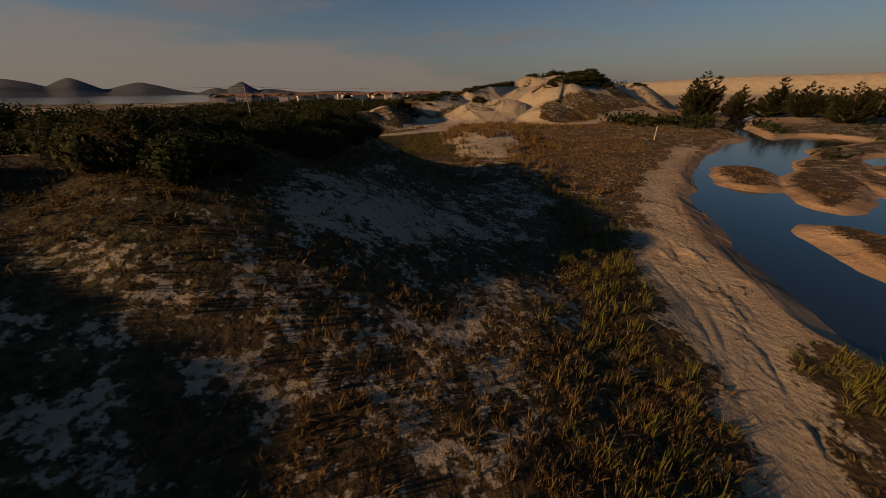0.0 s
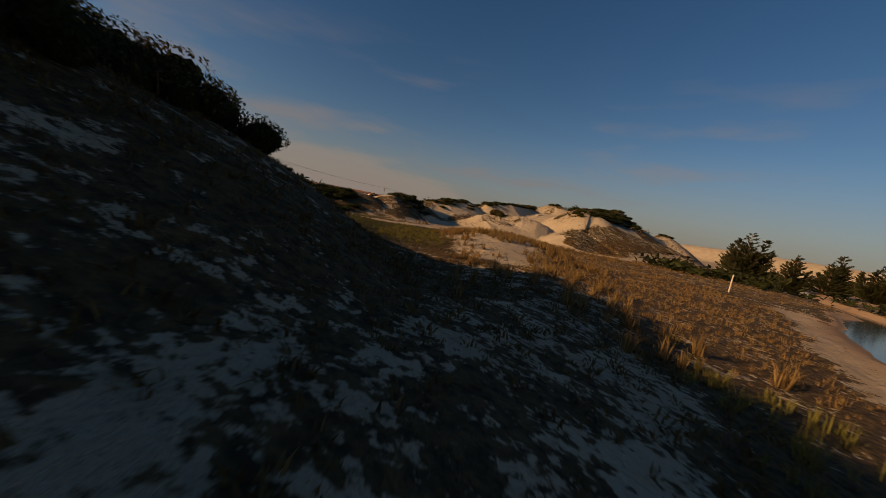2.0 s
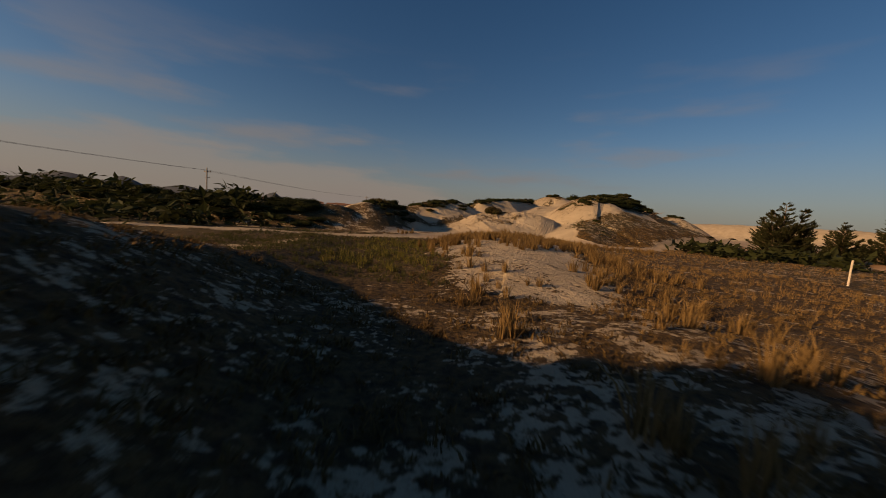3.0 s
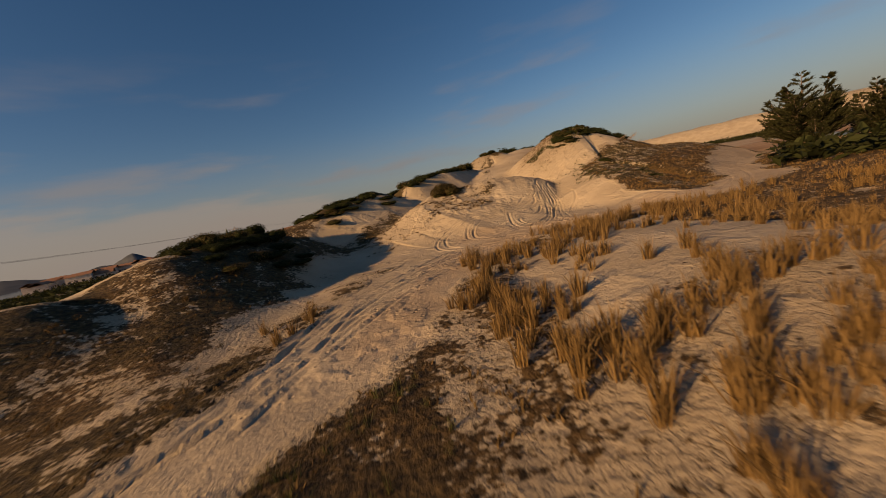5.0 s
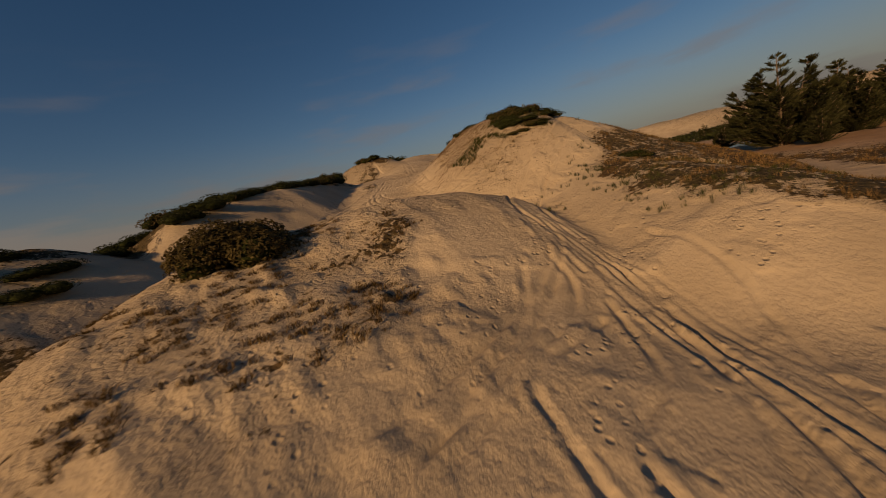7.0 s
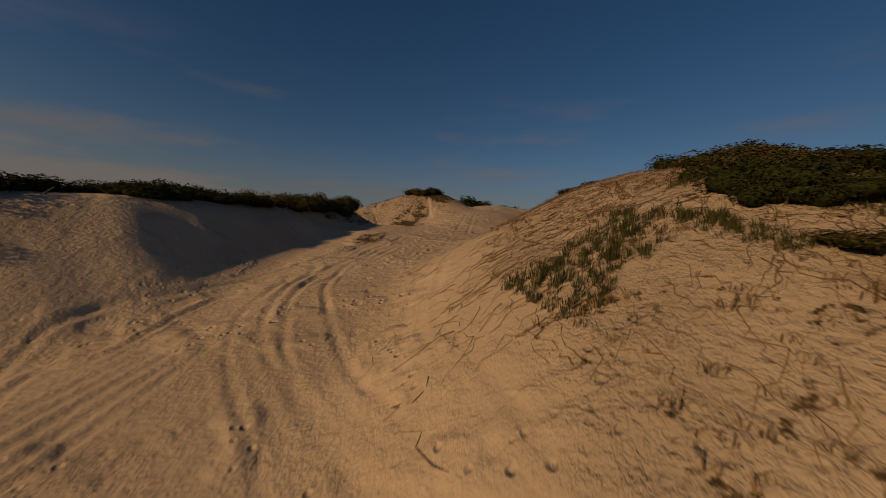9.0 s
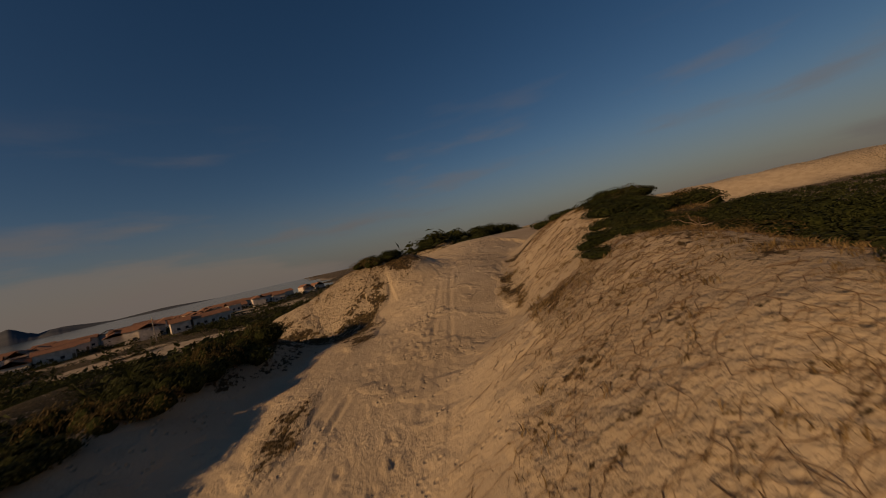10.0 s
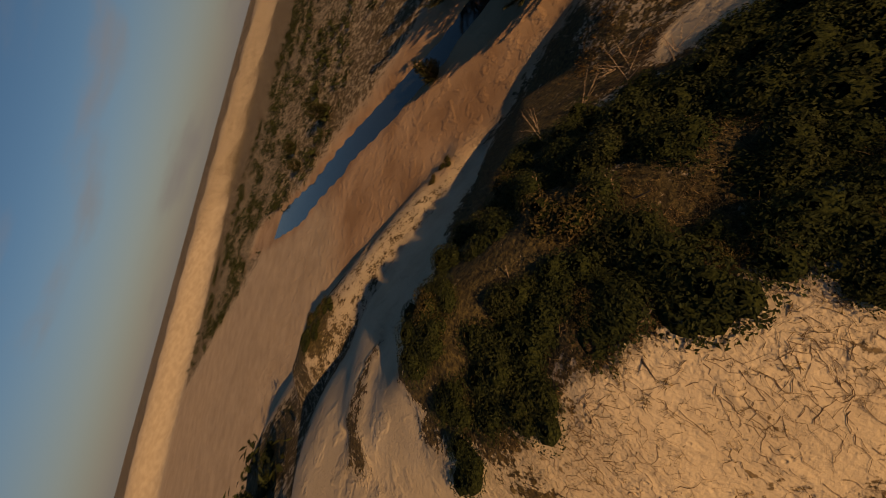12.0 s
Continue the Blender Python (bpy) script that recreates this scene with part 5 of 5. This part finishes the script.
def make_casuarina(seed, label, leaders=6, spread=0.34, boughs=64):
    """A feathery many-stemmed casuarina 1 unit high: trunks, boughs that sweep outward and up, and needle sprays."""
    gen = np.random.default_rng(seed)
    root = tagged(new("casuarina_tree"), label, "tree", "casuarina trees")
    limbs, sprays = [], []
    for j in range(leaders):
        a = j * 2.4 + gen.normal(0, 0.3)
        away = spread * math.sqrt(j / leaders) * gen.uniform(0.8, 1.15)
        tall = (1.0 - 0.55 * away / max(spread, 0.01) * gen.uniform(0.35, 1.0)) if j else 1.0
        s = np.linspace(0, 1, 7)[:, None]
        end = np.array([math.cos(a) * away, math.sin(a) * away, tall])
        stem = end * [1, 1, 0] * s**0.8 + np.array([0, 0, 1]) * (tall * 0.97 * s - 0.02)
        part("trunk", *tube(stem, np.linspace(0.02, 0.003, 7) * (1 if j == 0 else 0.7), 6), BARK, root)
        for k in range(boughs):
            t = gen.uniform(0.02, 0.99) ** 1.05
            o = np.array([end[0] * t**0.8, end[1] * t**0.8, tall * 0.97 * t])
            b = a + gen.normal(0, 1.1) if j and gen.uniform() < 0.7 else gen.uniform(0, 6.28)
            reach = (0.36 * (1 - t) ** 0.85 + 0.012) * gen.uniform(0.45, 1.15)
            rise = reach * gen.uniform(0.25, 0.65) + 0.01
            d = np.array([math.cos(b), math.sin(b), 0])
            u = np.linspace(0, 1, 6)[:, None]
            line = o + d * reach * u + np.array([0, 0, 1]) * rise * u**2.0
            limbs.append(tube(line, np.linspace(0.0045, 0.001, 6), 4))
            n = int(40 + 520 * reach)
            q = gen.uniform(0.12, 1.0, n)
            at = o + d * reach * q[:, None] + np.array([0, 0, 1]) * (rise * q**2.0)[:, None]
            way = d * 0.85 + np.array([0, 0, 0.6]) + gen.normal(0, 0.3, (n, 3))
            way /= np.linalg.norm(way, axis=1)[:, None]
            side = np.cross(way, gen.normal(0, 1, (n, 3)))
            side /= np.linalg.norm(side, axis=1)[:, None]
            ln, wd = gen.uniform(0.025, 0.065, n)[:, None], gen.uniform(0.002, 0.0048, n)[:, None]
            v = np.stack([at - side * wd * 0.4, at + way * ln * 0.5 - side * wd, at + way * ln, at + way * ln * 0.5 + side * wd], 1).reshape(-1, 3)
            sprays.append((v, np.arange(4 * n).reshape(-1, 4)))
    part("branchwork", *merged(limbs), BARK, root)
    part("crown", *merged(sprays), NEEDLE, root, "feathery grey green needle sprays", smooth=False)
    return root


TREES = [make_casuarina(400, "broad many-stemmed dark green casuarina on the sand flat", 8, 0.42),
         make_casuarina(401, "feathery dark green casuarina tree on the sand flat", 5, 0.3),
         make_casuarina(402, "slender dark green casuarina tree on the sand flat", 2, 0.12, 80)]
SPOTS = ((71.5, 103.4, 11.4, 0), (79, 98.6, 8.6, 1), (91, 101, 9.8, 2), (84, 96, 7.6, 1), (66, 99, 3.6, 1), (88, 114, 4.2, 1), (90, 92, 8.4, 0), (101, 98, 7, 1),
         (84, 76, 8, 0), (92, 82, 7, 1), (98, 78, 6, 1), (141, 122, 7, 1), (153, 139, 5, 1), (168, 135, 5, 0), (104, 88, 8, 2))
for k, (x, y, h, kind) in enumerate(SPOTS):
    m = set_down(None, x, y, (h * 1.15, h * 1.15, h), 70 * k, 0.1)
    if k < 3:
        TREES[kind].matrix_basis = m
    else:
        copy_at(TREES[kind], m)

# ---- things set up by people ----
def make_post():
    root = tagged(new("marker_post"), "pale weathered wooden marker post in the grass", "post")
    part("shaft", *tube([(0, 0, -0.4), (0.01, 0, 0.6), (0.02, 0.01, 1.3), (0.05, 0.02, 2.0)], [0.075, 0.072, 0.068, 0.066], 9), POST, root)
    part("cap", *tube([(0.05, 0.02, 1.99), (0.051, 0.02, 2.03)], [0.07, 0.05], 9), POST, root)
    root.matrix_basis = Matrix.Translation((32.9, 55.6, ground_at(32.9, 55.6)))


make_post()


def box(x0, y0, z0, x1, y1, z1):
    v = np.array([(x, y, z) for z in (z0, z1) for x, y in ((x0, y0), (x1, y0), (x1, y1), (x0, y1))], float)
    return v, np.array([(3, 2, 1, 0), (4, 5, 6, 7), (0, 1, 5, 4), (1, 2, 6, 5), (2, 3, 7, 6), (3, 0, 4, 7)])


def make_pole(x, y, tall, turn):
    root = tagged(new("power_pole"), "grey concrete power pole with a wooden crossarm", "power pole", "power line")
    part("shaft", *tube([(0, 0, -0.5), (0, 0, tall * 0.5), (0, 0, tall)], [0.17, 0.14, 0.11], 8), CONCRETE, root)
    part("crossarm", *box(-1.1, 0.12, tall - 1.0, 1.1, 0.24, tall - 0.86), BARK, root)
    part("crossarm", *box(-0.8, 0.12, tall - 2.2, 0.8, 0.22, tall - 2.08), BARK, root)
    for s in (-0.95, 0.0, 0.95):
        part("insulator", *tube([(s, 0.18, tall - 0.88), (s, 0.18, tall - 0.78), (s, 0.18, tall - 0.66)], [0.05, 0.07, 0.03], 8), CONCRETE, root)
    root.matrix_basis = Matrix.Translation((x, y, ground_at(x, y))) @ pose(0, 0, 0, 0, 0, turn)


POLES = ((-67, 14), (-54, 105), (-41, 196), (-28, 287))
for x, y in POLES:
    make_pole(x, y, 9.5, -19)
for (ax, ay), (bx, by) in zip(POLES, POLES[1:]):
    for s in (-0.95, 0.0, 0.95):
        a, b = np.array([ax + s, ay, ground_at(ax, ay) + 8.9]), np.array([bx + s, by, ground_at(bx, by) + 8.9])
        line = [a + (b - a) * t - np.array([0, 0, 3.2 * t * (1 - t)]) for t in np.linspace(0, 1, 13)]
        tagged(mesh_object("power_cable", *tube(line, [0.012] * 13, 4), WIRE), "thin sagging dark power cable", "cable", "power line")


def make_house(seed):
    """A low painted house with a clay-tiled roof."""
    gen = np.random.default_rng(seed)
    w, d, h = gen.uniform(7, 15), gen.uniform(6, 9), gen.uniform(2.8, 5.6)
    root = tagged(new("house"), "low pale painted house with an orange clay roof", "house", "houses of the town")
    part("wall", *box(-w / 2, -d / 2, -1, w / 2, d / 2, h), WALL, root, smooth=False)
    e, r = 0.5, gen.uniform(1.3, 2.1)
    v = np.array([(-w / 2 - e, -d / 2 - e, h), (w / 2 + e, -d / 2 - e, h), (w / 2 + e, d / 2 + e, h), (-w / 2 - e, d / 2 + e, h), (-w / 2 - e, 0, h + r), (w / 2 + e, 0, h + r)])
    part("roof", v, np.array([(0, 1, 5, 4), (2, 3, 4, 5), (3, 0, 4, 4), (1, 2, 5, 5), (3, 2, 1, 0)]), ROOF, root, smooth=False)
    for s in (-1, 1):
        for k in range(int(w // 3)):
            x = -w / 2 + 1.6 + k * 3
            part("window", *box(x - 0.6, s * d / 2 - 0.04, 1.0, x + 0.6, s * d / 2 + 0.04, 2.1), GLASS, root, smooth=False)
    part("door", *box(w / 2 - 1.3, -d / 2 - 0.05, 0, w / 2 - 0.4, -d / 2 + 0.04, 2.1), BARK, root, smooth=False)
    return root


HOUSES = [make_house(500 + k) for k in range(6)]
k = 0
while k < 90:
    x, y = rng.uniform(-190, 40), rng.uniform(300, 450)
    if y - 0.35 * x > 425 or x > -35 + (y - 260) * 0.45:
        continue
    m = Matrix.Translation((x, y, ground_at(x, y))) @ pose(0, 0, 0, 0, 0, rng.choice((20, 110, 200, 290)) + rng.normal(0, 5))
    if k < 6:
        HOUSES[k].matrix_basis = m
    else:
        copy_at(HOUSES[k % 6], m)
    k += 1

# ---- hills on the horizon ----
def far_hills(name, bearing0, bearing1, far, peaks, seed, label):
    """A hill range seen against the sky, with peaks of (bearing, height, half width); bearings in degrees from +x."""
    deg = np.linspace(bearing0, bearing1, 240)
    b, u = np.radians(deg), np.linspace(0, 1, 240)
    top = 0 * b
    for at, tall, wide in peaks:
        top = np.maximum(top, tall * np.exp(-np.abs((deg - at) / wide) ** 1.6))
    top = top * (1 + 0.16 * bumps(u * 1000, u * 0, 60.0, seed, 4)) * np.sin(np.pi * u) ** 0.4
    rows = []
    for q, s in ((far - 500, 0.0), (far - 300, 0.45), (far, 1.0), (far + 400, 0.0)):
        rows.append(np.stack([20 + q * np.cos(b), 80 + q * np.sin(b), top * s - 4], 1))
    v = np.vstack(rows)
    n = 240
    f = np.array([(r * n + k, r * n + k + 1, (r + 1) * n + k + 1, (r + 1) * n + k) for r in range(3) for k in range(n - 1)])
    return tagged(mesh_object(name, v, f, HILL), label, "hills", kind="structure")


far_hills("backdrop_range", 185, 96, 3600, ((170, 80, 9), (152, 105, 8), (140, 112, 4), (135, 118, 2.6), (129, 92, 4), (115, 55, 3.5), (106, 32, 5)), 3, "hills along the horizon with haze painted as blue grey colour")
far_hills("backdrop_hill", 128, 110, 3000, ((118.6, 84, 2.0), (121.5, 48, 2.4), (115.6, 40, 2.2)), 12, "hill rising from the lake shore with haze painted as blue grey colour")
